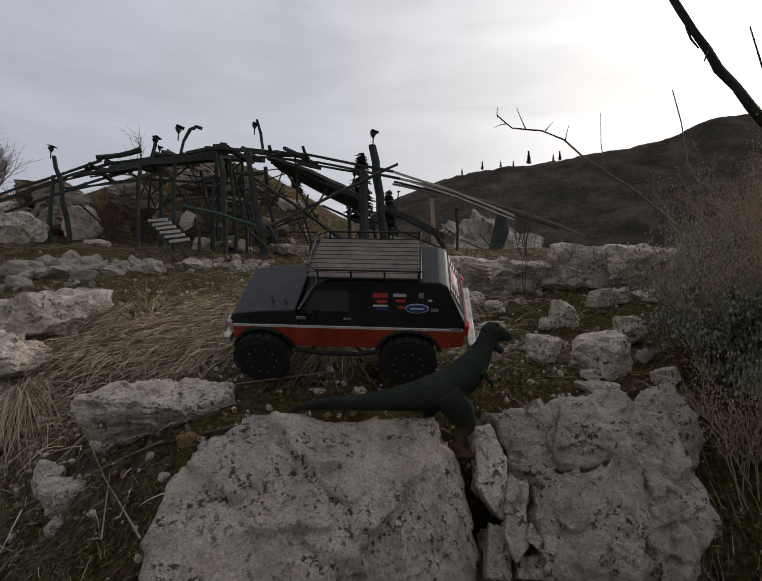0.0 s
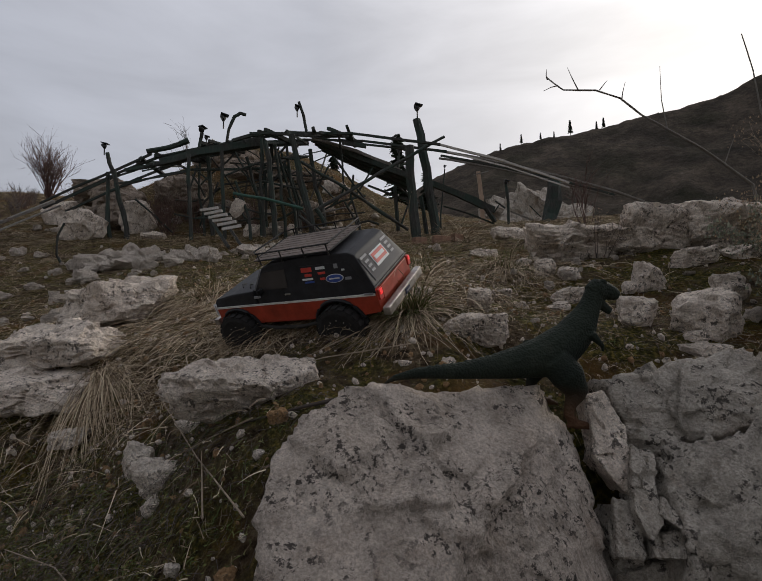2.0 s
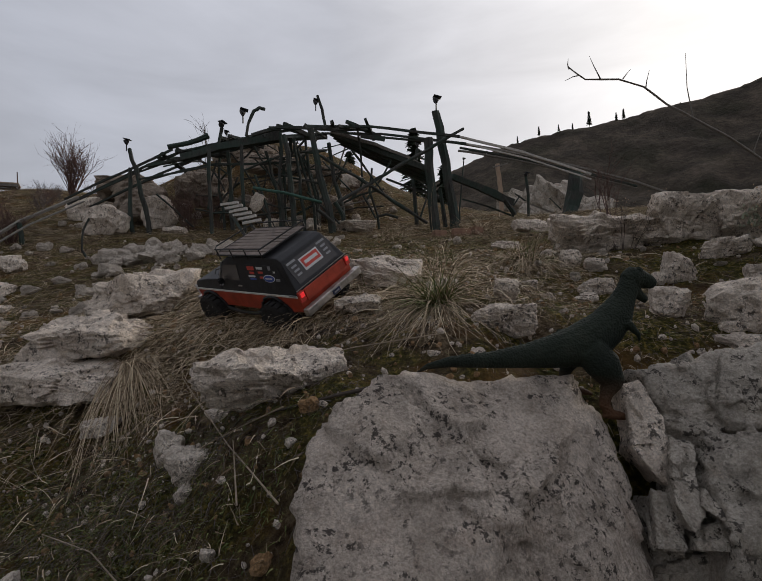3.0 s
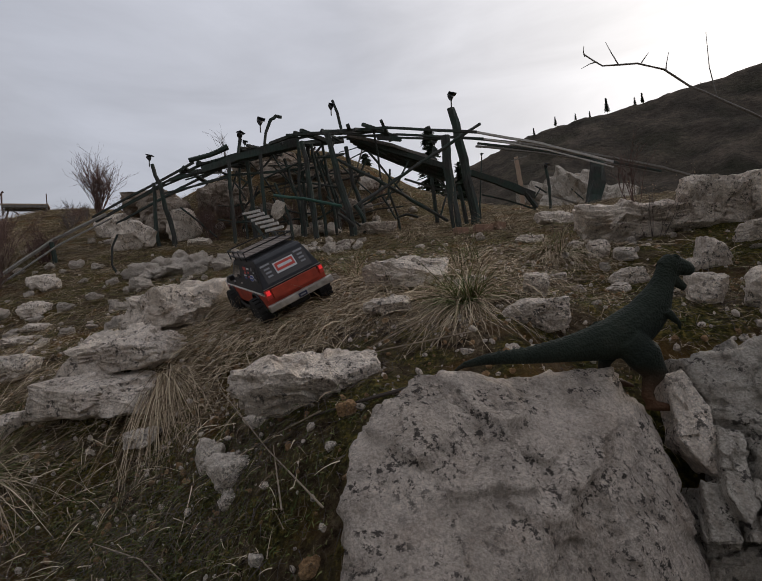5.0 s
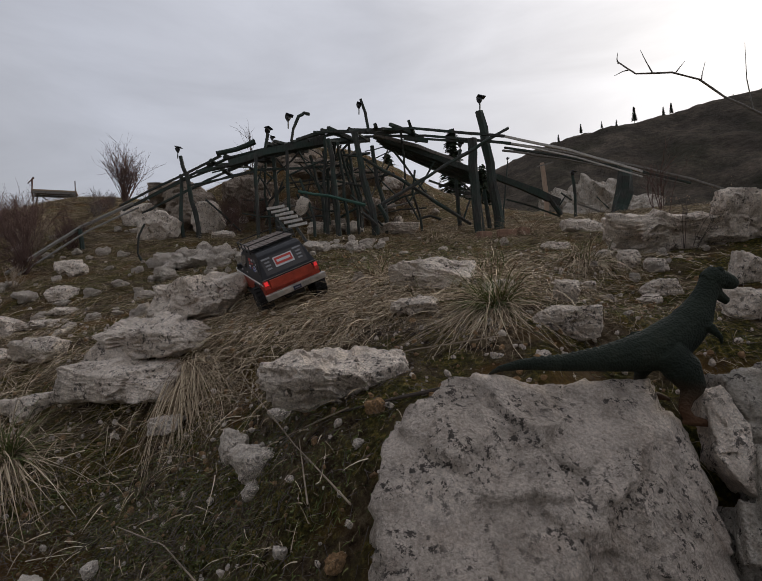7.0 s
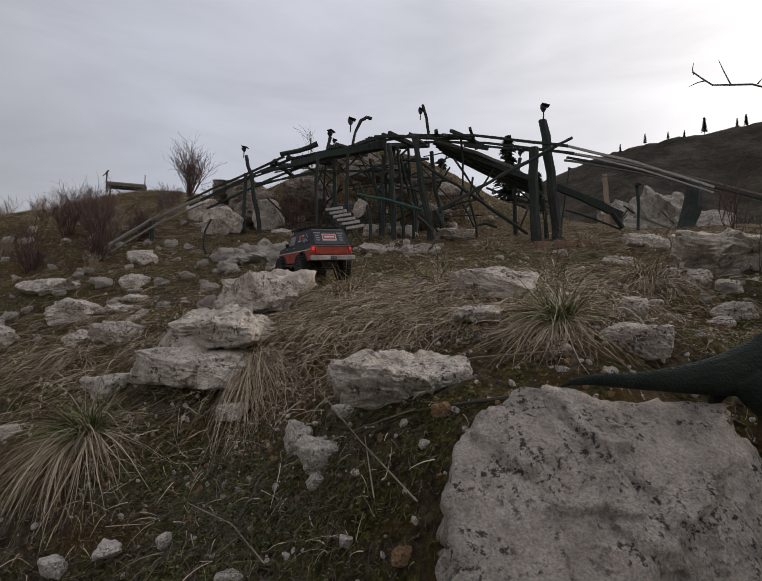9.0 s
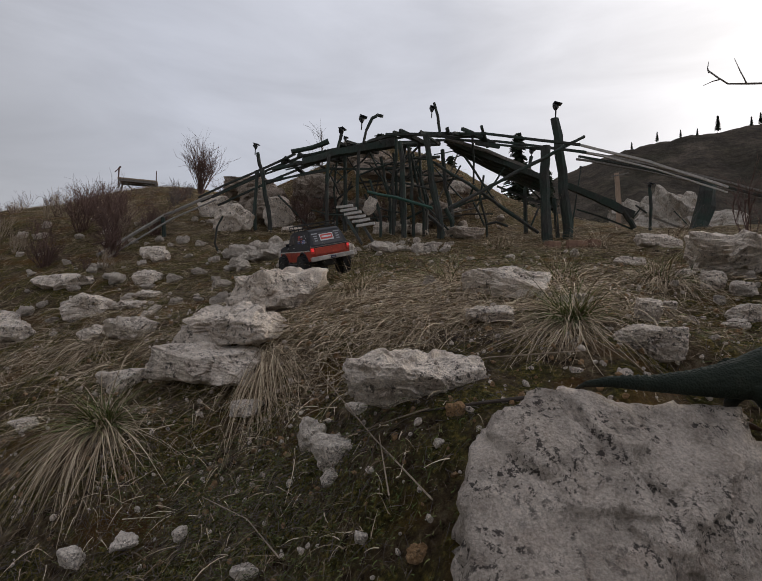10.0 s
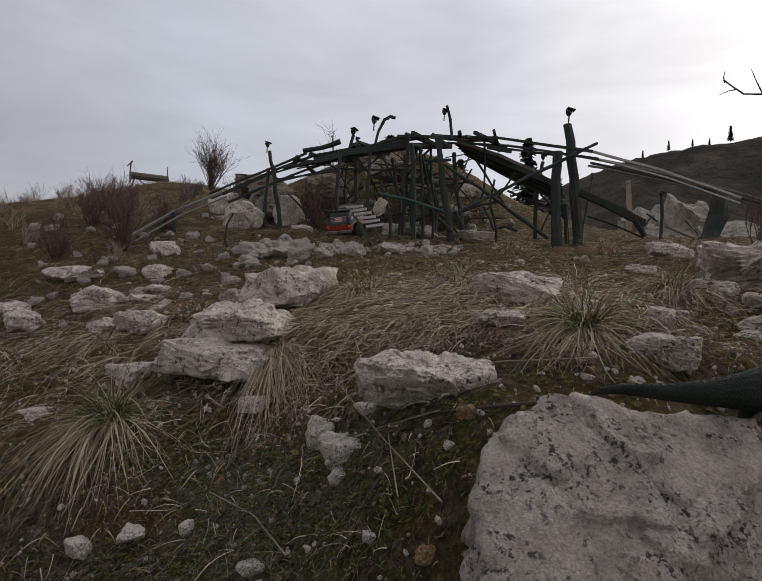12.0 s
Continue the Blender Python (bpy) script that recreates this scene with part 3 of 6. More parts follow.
rock("boulder", "pale limestone slab jutting out over the bank", pose(-1.195, 1.405, 0.262, 3, 7, -6), (0.180, 0.14, 0.062), 811, 5, material=LIMESTONE, rough=0.045)
rock("stone_slab", "leaning grey slab behind the cracked block", pose(0.60, 1.04, 0.27, -10, -28, 20), (0.050, 0.04, 0.085), 95, 4, material=LIMESTONE_GREY, rough=0.06)
rock("stone", "lichened limestone lump beside the block", pose(0.545, 1.06, 0.27, 0, 20, 30), (0.06, 0.05, 0.065), 16, 4, material=LIMESTONE_GREY, rough=0.06)


# ---- the timber bridge ----
def stick(bm, points, r, seed, sides=7, flat=False, taper=0.85):
    """A weathered log or plank along points, uneven along its length."""
    rng = random.Random(seed)
    pts = [Vector(p) for p in points]
    fine = []
    for a, b in zip(pts, pts[1:]):
        n = max(2, int((b - a).length / 0.12))
        fine += [a.lerp(b, k / n) for k in range(n)]
    fine.append(pts[-1])
    rings = []
    for i, p in enumerate(fine):
        d = (fine[min(i + 1, len(fine) - 1)] - fine[max(i - 1, 0)]).normalized()
        a = d.cross(Vector((0, 1, 0.01))).normalized()
        b = d.cross(a)
        k = i / (len(fine) - 1)
        q = r * (1 - (1 - taper) * (1 - k))
        p = p + Vector([rng.uniform(-0.18, 0.18) * r for _ in range(3)])
        ring = []
        for s in range(sides):
            t = 2 * math.pi * (s + 0.5) / sides
            w = q * rng.uniform(0.82, 1.18) if not flat else q * rng.uniform(0.97, 1.03) * 1.35
            ring.append(bm.verts.new(p + w * (math.cos(t) * a + math.sin(t) * b)))
        rings.append(ring)
    for u, w in zip(rings, rings[1:]):
        for s in range(sides):
            bm.faces.new((u[s], u[(s + 1) % sides], w[(s + 1) % sides], w[s]))
    bm.faces.new(list(reversed(rings[0])))
    bm.faces.new(rings[-1])
    return bm


BRIDGE = tagged(new("trestle_bridge"), "ramshackle dark timber trestle bridge for model vehicles", "bridge")
MEMBERS_1 = [
    ("crooked_pole", [(-2.56, 3.82, 1.75), (-2.54, 3.82, 1.66), (-2.52, 3.83, 1.59)], 0.017),
    ("leg", [(-2.56, 3.82, 1.60), (-2.57, 3.82, 1.34), (-2.57, 3.83, 1.06)], 0.024),
    ("leg", [(-2.51, 3.81, 1.61), (-2.48, 3.83, 1.38), (-2.44, 3.85, 1.15)], 0.028),
    ("leg", [(-2.37, 3.73, 1.22), (-2.36, 3.74, 0.97)], 0.009),
    ("rail", [(-3.41, 4.14, 1.46), (-3.05, 4.06, 1.55), (-2.63, 3.99, 1.65), (-2.24, 3.91, 1.75)], 0.009),
    ("rail", [(-3.09, 3.92, 1.40), (-2.57, 3.89, 1.57), (-2.18, 3.83, 1.64)], 0.007),
    ("brace", [(-2.25, 3.86, 1.75), (-2.09, 3.91, 1.79), (-1.94, 3.95, 1.85)], 0.030),
    ("beam", [(-2.41, 3.81, 1.60), (-2.24, 3.86, 1.63), (-2.06, 3.92, 1.69)], 0.015),
    ("rail", [(-2.42, 3.71, 1.47), (-2.15, 3.79, 1.52), (-1.91, 3.86, 1.57)], 0.007),
]
MEMBERS_2 = [
    ("rail", [(-2.49, 3.90, 1.50), (-2.20, 3.98, 1.59), (-1.91, 4.07, 1.65)], 0.007),
    ("beam", [(-2.11, 3.80, 1.63), (-1.83, 3.88, 1.72), (-1.55, 3.97, 1.78), (-1.35, 4.03, 1.81)], 0.032),
    ("beam", [(-2.12, 4.05, 1.73), (-1.76, 4.16, 1.85), (-1.63, 4.20, 1.90)], 0.022),
    ("rail", [(-1.54, 3.86, 1.79), (-1.40, 3.91, 1.84), (-1.32, 3.93, 1.85)], 0.014),
    ("rail", [(-1.41, 3.90, 1.85), (-1.20, 3.97, 1.86), (-0.98, 4.04, 1.85)], 0.012),
    ("beam", [(-1.65, 4.20, 1.86), (-1.42, 4.27, 1.88), (-1.04, 4.38, 1.91)], 0.025),
    ("crooked_pole", [(-1.83, 3.88, 1.75), (-1.81, 3.89, 1.84), (-1.80, 3.89, 1.88)], 0.015),
    ("crooked_pole", [(-1.60, 3.90, 1.80), (-1.58, 3.90, 1.90), (-1.53, 3.91, 2.00), (-1.49, 3.93, 2.03), (-1.45, 3.94, 2.02)], 0.014),
    ("leg", [(-1.86, 3.77, 1.68), (-1.87, 3.77, 1.40), (-1.87, 3.78, 1.14)], 0.021),
]
MEMBERS_3 = [
    ("leg", [(-1.83, 4.04, 1.75), (-1.82, 4.05, 1.57), (-1.81, 4.05, 1.35)], 0.026),
    ("leg", [(-1.62, 3.84, 1.71), (-1.63, 3.85, 1.45), (-1.63, 3.85, 1.22)], 0.021),
    ("leg", [(-1.49, 4.04, 1.71), (-1.45, 4.05, 1.51), (-1.41, 4.07, 1.34)], 0.019),
    ("leg", [(-1.50, 3.78, 1.45), (-1.46, 3.80, 1.32), (-1.41, 3.81, 1.15)], 0.016),
    ("leg", [(-1.28, 3.89, 1.78), (-1.26, 3.90, 1.48), (-1.24, 3.92, 1.15)], 0.031),
    ("leg", [(-1.28, 4.31, 1.82), (-1.21, 4.33, 1.62), (-1.14, 4.36, 1.39)], 0.015),
    ("leg", [(-1.95, 4.16, 1.72), (-1.97, 4.16, 1.45), (-1.94, 4.17, 1.27)], 0.016),
    ("brace", [(-1.86, 3.88, 1.58), (-1.75, 3.91, 1.49)], 0.008),
    ("brace", [(-1.67, 3.94, 1.53), (-1.35, 4.03, 1.66)], 0.011),
]
MEMBERS_4 = [
    ("brace", [(-1.35, 4.14, 1.46), (-1.17, 4.19, 1.74)], 0.011),
    ("brace", [(-1.67, 4.25, 1.72), (-1.45, 4.32, 1.46)], 0.010),
    ("rail", [(-1.93, 3.96, 1.61), (-1.54, 4.08, 1.62), (-1.17, 4.19, 1.64)], 0.010),
    ("rail", [(-1.77, 4.22, 1.54), (-1.47, 4.31, 1.58), (-1.23, 4.38, 1.62)], 0.009),
    ("green_rod", [(-1.50, 3.73, 1.34), (-1.28, 3.80, 1.30), (-1.00, 3.89, 1.22)], 0.012),
    ("leg", [(-1.07, 3.90, 1.81), (-1.02, 3.93, 1.46), (-0.95, 3.96, 1.12)], 0.039),
    ("leg", [(-1.19, 4.18, 1.88), (-1.17, 4.19, 1.53), (-1.12, 4.21, 1.21)], 0.018),
    ("leg", [(-0.97, 4.09, 1.75), (-0.94, 4.11, 1.44), (-0.88, 4.13, 1.13)], 0.027),
    ("leg", [(-1.33, 4.24, 1.88), (-1.36, 4.24, 1.55), (-1.34, 4.25, 1.21)], 0.026),
]
MEMBERS_5 = [
    ("leg", [(-1.23, 4.07, 1.72), (-1.17, 4.09, 1.45), (-1.12, 4.11, 1.23)], 0.016),
    ("brace", [(-1.03, 3.88, 1.16), (-0.92, 3.91, 1.06)], 0.024),
    ("brace", [(-0.91, 3.96, 1.23), (-0.85, 3.99, 1.11)], 0.026),
    ("brace", [(-1.30, 4.15, 1.84), (-1.16, 4.20, 1.49)], 0.012),
    ("brace", [(-1.17, 4.19, 1.85), (-1.34, 4.14, 1.66)], 0.014),
    ("leg", [(-0.65, 4.35, 1.58), (-0.68, 4.34, 1.38), (-0.62, 4.37, 1.17)], 0.015),
    ("brace", [(-0.62, 4.26, 1.14), (-0.53, 4.29, 1.16), (-0.44, 4.32, 1.13)], 0.014),
    ("crooked_pole", [(-1.05, 4.11, 2.16), (-1.02, 4.12, 2.05), (-1.00, 4.13, 1.92)], 0.014),
    ("post", [(-0.15, 4.13, 1.73), (-0.14, 4.14, 1.37), (-0.13, 4.15, 1.02)], 0.042),
]
MEMBERS_6 = [
    ("post", [(-0.07, 4.26, 1.99), (-0.04, 4.27, 1.71), (0.00, 4.29, 1.40), (0.04, 4.31, 1.09)], 0.043),
    ("post", [(-0.07, 4.37, 1.36), (-0.04, 4.39, 1.09)], 0.021),
    ("brace", [(0.14, 4.12, 1.78), (-0.37, 3.97, 1.49), (-0.86, 3.82, 1.20)], 0.020),
    ("brace", [(-1.01, 3.93, 1.61), (-0.60, 4.06, 1.34), (-0.19, 4.19, 1.05)], 0.020),
    ("rail", [(-1.35, 3.87, 1.84), (-0.99, 3.98, 1.83), (-0.63, 4.09, 1.78), (-0.18, 4.23, 1.74)], 0.008),
    ("rail", [(-0.69, 4.02, 1.76), (-0.50, 4.08, 1.74)], 0.015),
    ("rail", [(-0.94, 4.05, 1.83), (-0.61, 4.29, 1.77), (-0.35, 4.51, 1.70), (-0.15, 4.71, 1.61)], 0.014),
    ("rail", [(-0.47, 4.51, 1.68), (-0.15, 4.61, 1.58)], 0.008),
    ("rail", [(-0.56, 4.69, 1.56), (-0.29, 4.78, 1.45), (-0.14, 4.82, 1.41)], 0.011),
]
MEMBERS_7 = [
    ("leg", [(-0.26, 4.78, 1.84), (-0.31, 4.77, 1.52), (-0.30, 4.78, 1.25)], 0.026),
    ("beam", [(0.04, 4.56, 1.51), (0.32, 4.75, 1.42), (0.62, 4.95, 1.31)], 0.031),
    ("leg", [(0.17, 4.81, 1.70), (0.14, 4.80, 1.48), (0.11, 4.80, 1.25)], 0.010),
    ("brace", [(-0.27, 4.78, 1.54), (-0.07, 4.85, 1.37)], 0.015),
    ("brace", [(-0.19, 4.50, 1.31), (-0.25, 4.48, 1.15)], 0.012),
    ("rail", [(0.10, 4.28, 1.72), (0.65, 4.73, 1.715), (1.31, 5.20, 1.66), (2.05, 5.67, 1.555), (2.45, 5.90, 1.46)], 0.011),
    ("rail", [(0.12, 4.36, 1.70), (0.67, 4.81, 1.69), (1.33, 5.28, 1.635), (2.07, 5.75, 1.53)], 0.010),
    ("log_post", [(1.29, 5.10, 1.61), (1.23, 5.08, 1.37), (1.15, 5.06, 1.13)], 0.076),
    ("pale_post", [(0.56, 5.45, 1.81), (0.57, 5.45, 1.68), (0.58, 5.46, 1.53)], 0.024),
]
MEMBERS_8 = [
    ("rail", [(0.51, 5.41, 1.77), (0.67, 5.46, 1.81)], 0.006),
    ("leg", [(0.75, 4.88, 1.53), (0.76, 4.89, 1.35), (0.76, 4.89, 1.11)], 0.019),
    ("beam", [(0.13, 4.64, 1.49), (0.33, 4.76, 1.41), (0.53, 4.87, 1.33)], 0.028),
    ("brace", [(0.53, 4.87, 1.34), (0.58, 4.89, 1.27), (0.63, 4.91, 1.18)], 0.032),
    ("rail", [(0.83, 5.12, 1.30), (1.11, 5.21, 1.19)], 0.008),
    ("rail", [(0.14, 4.80, 1.34), (0.38, 4.88, 1.27), (0.63, 4.96, 1.17)], 0.008),
    ("brace", [(0.65, 4.96, 1.39), (0.75, 4.99, 1.32)], 0.012),
    ("brace", [(0.71, 5.03, 1.38), (0.64, 5.01, 1.28)], 0.009),
    ("brace", [(1.17, 5.85, 1.48), (1.30, 5.89, 1.35)], 0.010),
]
MEMBERS_9 = [
    ("ramp_plank", [(-3.28, 2.85, 0.76), (-3.20, 3.43, 1.15), (-3.17, 4.00, 1.44)], 0.011),
    ("ramp_plank", [(-3.19, 2.86, 0.75), (-3.11, 3.40, 1.11), (-3.06, 3.93, 1.38)], 0.006),
    ("leg", [(-3.18, 3.40, 1.13), (-3.17, 3.41, 0.93)], 0.024),
    ("rail", [(0.11, 4.44, 1.70), (0.69, 4.89, 1.69), (1.35, 5.36, 1.635), (2.09, 5.83, 1.53)], 0.010),
    ("brace", [(-2.33, 3.01, 1.05), (-2.37, 3.00, 0.97), (-2.38, 3.00, 0.85), (-2.36, 3.01, 0.80)], 0.010),
    ("brace", [(-1.91, 4.07, 1.51), (-1.61, 4.16, 1.81)], 0.011),
    ("brace", [(-1.48, 4.20, 1.43), (-1.28, 4.26, 1.84)], 0.011),
    ("brace", [(-1.86, 4.19, 1.77), (-1.64, 4.26, 1.41)], 0.011),
    ("leg", [(-1.43, 4.21, 1.79), (-1.40, 4.23, 1.48), (-1.41, 4.23, 1.26)], 0.018),
]
MEMBERS_10 = [
    ("leg", [(-1.24, 4.01, 1.78), (-1.21, 4.03, 1.47), (-1.19, 4.04, 1.18)], 0.019),
    ("brace", [(-1.41, 4.12, 1.66), (-1.13, 4.20, 1.73)], 0.012),
    ("brace", [(-1.38, 4.02, 1.50), (-1.01, 4.14, 1.41)], 0.012),
    ("leg", [(-1.33, 3.93, 1.82), (-1.35, 3.93, 1.48), (-1.34, 3.94, 1.17)], 0.019),
]


def make_bridge():
    seed = 100
    rngb = random.Random(5)
    for name, pts, r in MEMBERS_1 + MEMBERS_2 + MEMBERS_3 + MEMBERS_4 + MEMBERS_5 + MEMBERS_6 + MEMBERS_7 + MEMBERS_8 + MEMBERS_9 + MEMBERS_10:
        seed += 1
        pts = [Vector(p) for p in pts]
        if name in ("leg", "post", "log_post", "pale_post") and pts[-1].z > gz(pts[-1].x, pts[-1].y) - 0.03:
            foot = pts[-1] + (pts[-1] - pts[-2]).normalized() * 0.02
            pts.append(Vector((foot.x, foot.y, gz(foot.x, foot.y) - 0.04)))
        if name in ("leg", "brace"):
            r *= 0.76
            bent = [pts[0]]
            for a, b in zip(pts, pts[1:]):
                n = max(1, int((b - a).length / 0.14))
                bent += [a.lerp(b, k / n) + Vector((rngb.gauss(0, 0.007), rngb.gauss(0, 0.007), 0)) for k in range(1, n)] + [b]
            pts = bent
        flat = name in ("rail", "beam", "pale_post", "ramp_plank")
        mat = PALE_WOOD if name == "pale_post" else GREY_WOOD if name == "ramp_plank" or (name == "rail" and seed % 4 == 0) else GREEN_ROD if name == "green_rod" else BURNT_WOOD
        part(name, stick(bmesh.new(), pts, r, seed, 4 if flat else 7, flat), mat, BRIDGE)


GREEN_ROD = plain("green_painted_rod", (0.03, 0.085, 0.065), 0.6)
make_bridge()


def add_deck():
    for k in range(4):
        a, b, c = Vector((-0.96 + 0.02 * k, 4.14 + 0.05 * k, 1.85 - 0.012 * k)), Vector((-0.56, 4.37 + 0.043 * k, 1.72 - 0.02 * k)), Vector((-0.16, 4.65 + 0.043 * k, 1.60 - 0.025 * k))
        part("deck_board", stick(bmesh.new(), [a, b, c], 0.026, 500 + k, 4, True), BURNT_WOOD, BRIDGE)
    # cross boards along the top of the arch and both ramps
    path = [(-3.42, 4.16, 1.44), (-2.60, 4.0, 1.66), (-2.20, 3.95, 1.76), (-1.70, 4.0, 1.84), (-1.10, 4.02, 1.90), (-0.60, 3.95, 1.83), (0.10, 3.95, 1.69), (0.62, 4.15, 1.58), (1.20, 4.40, 1.42)]
    pts = [Vector(p) for p in path]
    for k in range(2):
        off = Vector((0.06, 0.20, 0.0)) * k + Vector((0, 0.03, -0.012))
        for i, (a, b) in enumerate(zip(pts, pts[1:])):
            part("deck_board", stick(bmesh.new(), [a + off, b + off], 0.010 if i < 6 else 0.0095 - 0.003 * k, 600 + 10 * i + k, 4, True), BLEACHED if i >= 6 else BURNT_WOOD, BRIDGE)


add_deck()


def add_clutter():
    """Thin crooked sticks wired across the legs, and uneven board ends along the top."""
    rng = random.Random(71)
    xs, zs = [-2.7, -2.2, -1.7, -1.1, -0.6, -0.2], [1.62, 1.74, 1.82, 1.88, 1.82, 1.70]
    for k in range(46):
        x = rng.uniform(-2.35, -0.55)
        top = float(np.interp(x, xs, zs))
        y = rng.uniform(3.95, 4.6)
        low = gz(x, y)
        z = rng.uniform(low + 0.12, top - 0.03)
        a = rng.choice((rng.gauss(0.1, 0.18), rng.gauss(1.0, 0.3), rng.gauss(2.1, 0.3)))
        ln = rng.uniform(0.22, 0.55)
        d = Vector((math.cos(a), rng.uniform(-0.3, 0.3), math.sin(a))) * ln / 2
        c = Vector((x, y, z))
        p, q = c - d, c + d
        for v in (p, q):
            v.z = min(max(v.z, gz(v.x, v.y) + 0.01), float(np.interp(v.x, xs, zs)) + 0.03)
        mid = (p + q) / 2 + Vector((rng.gauss(0, 0.012), 0, rng.gauss(0, 0.012)))
        part("crossed_stick", stick(bmesh.new(), [p, mid, q], rng.uniform(0.005, 0.011), 800 + k, 5), GREY_WOOD if k % 9 == 0 else BURNT_WOOD, BRIDGE)
    for k in range(22):
        x = -2.35 + 1.75 * k / 21 + rng.uniform(-0.03, 0.03)
        z = float(np.interp(x, xs, zs)) + rng.uniform(-0.01, 0.03)
        c = Vector((x, 4.12, z))
        d = Vector((rng.gauss(0.08, 0.05), 0.16, rng.gauss(0, 0.02)))
        part("cross_board", stick(bmesh.new(), [c - d, c + d], rng.uniform(0.009, 0.018), 900 + k, 4, True), BURNT_WOOD, BRIDGE)


add_clutter()

PALLET = tagged(new("ramp_pallet"), "small slatted ramp of bleached boards leaning on the rubble", "pallet")
for k in range(6):
    f = k / 5
    a = Vector((-1.74, 3.68, 1.215)).lerp(Vector((-1.47, 3.42, 1.02)), f)
    b = Vector((-1.60, 3.67, 1.225)).lerp(Vector((-1.33, 3.41, 1.035)), f)
    part("slat", stick(bmesh.new(), [a, b], 0.011, 700 + k, 4, True), BLEACHED, PALLET, "bleached grey slat")
for x in (-1.70, -1.60):
    part("runner", stick(bmesh.new(), [(x, 3.69, 1.195), (x + 0.27, 3.43, gz(x + 0.27, 3.43) + 0.01)], 0.010, 720, 4, True), BURNT_WOOD, PALLET)


# ---- the model truck ----
PAINT_BLACK = plain("matte_black_paint", (0.016, 0.016, 0.019), 0.55, 0, 0.5, 30, 0.15, 0.3)
PAINT_ORANGE = plain("burnt_orange_paint", (0.34, 0.045, 0.022), 0.45, 0, 0.35, 25, 0.1)
PAINT_WHITE = plain("white_trim", (0.62, 0.60, 0.57), 0.5, 0, 0.2, 60)
RUBBER = plain("tyre_rubber", (0.016, 0.015, 0.015), 0.9, 0, 0.4, 50, 0.5)
RIM_BLACK = plain("black_rim", (0.02, 0.02, 0.022), 0.4, 0.6, 0.3, 50)
CHROME = plain("scuffed_chrome", (0.42, 0.39, 0.36), 0.42, 0.8, 0.4, 35, 0.3)
GLASS_DARK = plain("smoked_window", (0.05, 0.045, 0.045), 0.2, 0, 0.2, 10)
RACK_BROWN = plain("dusty_brown_rack_floor", (0.14, 0.108, 0.09), 0.75, 0, 0.35, 30, 0.3)
LOGO_BLUE = plain("blue_print", (0.03, 0.07, 0.28), 0.5, 0, 0.1, 40)
LOGO_RED = plain("red_print", (0.48, 0.05, 0.035), 0.5, 0, 0.2, 40)
LOGO_WHITE = plain("white_print", (0.55, 0.55, 0.56), 0.5, 0, 0.15, 40)
LOGO_GREY = plain("grey_print", (0.22, 0.22, 0.23), 0.5, 0, 0.2, 40)
PLATE_BLUE = plain("dark_blue_plate", (0.02, 0.025, 0.06), 0.5)
DARK_STEEL = plain("dark_chassis_steel", (0.03, 0.029, 0.028), 0.6, 0.5)


def glow_material(name, color, strength):
    m, nt, bs = nodes(name)
    bs.inputs["Base Color"].default_value = (*color, 1)
    bs.inputs["Emission Color"].default_value = (*color, 1)
    bs.inputs["Emission Strength"].default_value = strength
    return m


TAIL_RED = glow_material("lit_tail_lamp", (1.0, 0.04, 0.045), 0.38)


def box(bm, x0, y0, z0, x1, y1, z1, bevel=0.0):
    r = bmesh.ops.create_cube(bm, size=1.0)
    vs = r["verts"]
    for v in vs:
        v.co = Vector(((x0 + x1) / 2 + v.co.x * (x1 - x0), (y0 + y1) / 2 + v.co.y * (y1 - y0), (z0 + z1) / 2 + v.co.z * (z1 - z0)))
    if bevel:
        es = list({e for v in vs for e in v.link_edges})
        bmesh.ops.bevel(bm, geom=es, offset=bevel, segments=2, affect="EDGES", profile=0.6)
    return bm


def boxed(*a, bevel=0.0):
    return box(bmesh.new(), *a, bevel=bevel)


def prism(profile, half, bevel=0.003, taper=None):
    """A (y, z) outline drawn out across x; taper gives the half width at each height."""
    bm = bmesh.new()
    sides = []
    for s in (-1, 1):
        sides.append([bm.verts.new((s * (taper(y, z) if taper else half), y, z)) for y, z in profile])
    n = len(profile)
    bm.faces.new(sides[0])
    bm.faces.new(list(reversed(sides[1])))
    for i in range(n):
        j = (i + 1) % n
        bm.faces.new((sides[0][j], sides[0][i], sides[1][i], sides[1][j]))
    bmesh.ops.recalc_face_normals(bm, faces=bm.faces[:])
    if bevel:
        bmesh.ops.bevel(bm, geom=[e for e in bm.edges], offset=bevel, segments=2, affect="EDGES", profile=0.65, clamp_overlap=True)
    return bm


def tube(bm, points, r, sides=6, r_end=None):
    """A bar along points."""
    pts = [Vector(p) for p in points]
    rings = []
    for i, p in enumerate(pts):
        d = (pts[min(i + 1, len(pts) - 1)] - pts[max(i - 1, 0)]).normalized()
        a = d.orthogonal().normalized()
        b = d.cross(a)
        k = r if r_end is None else r + (r_end - r) * i / (len(pts) - 1)
        rings.append([bm.verts.new(p + k * (math.cos(t) * a + math.sin(t) * b)) for t in [2 * math.pi * q / sides for q in range(sides)]])
    for u, w in zip(rings, rings[1:]):
        for q in range(sides):
            bm.faces.new((u[q], u[(q + 1) % sides], w[(q + 1) % sides], w[q]))
    bm.faces.new(list(reversed(rings[0])))
    bm.faces.new(rings[-1])
    return bm


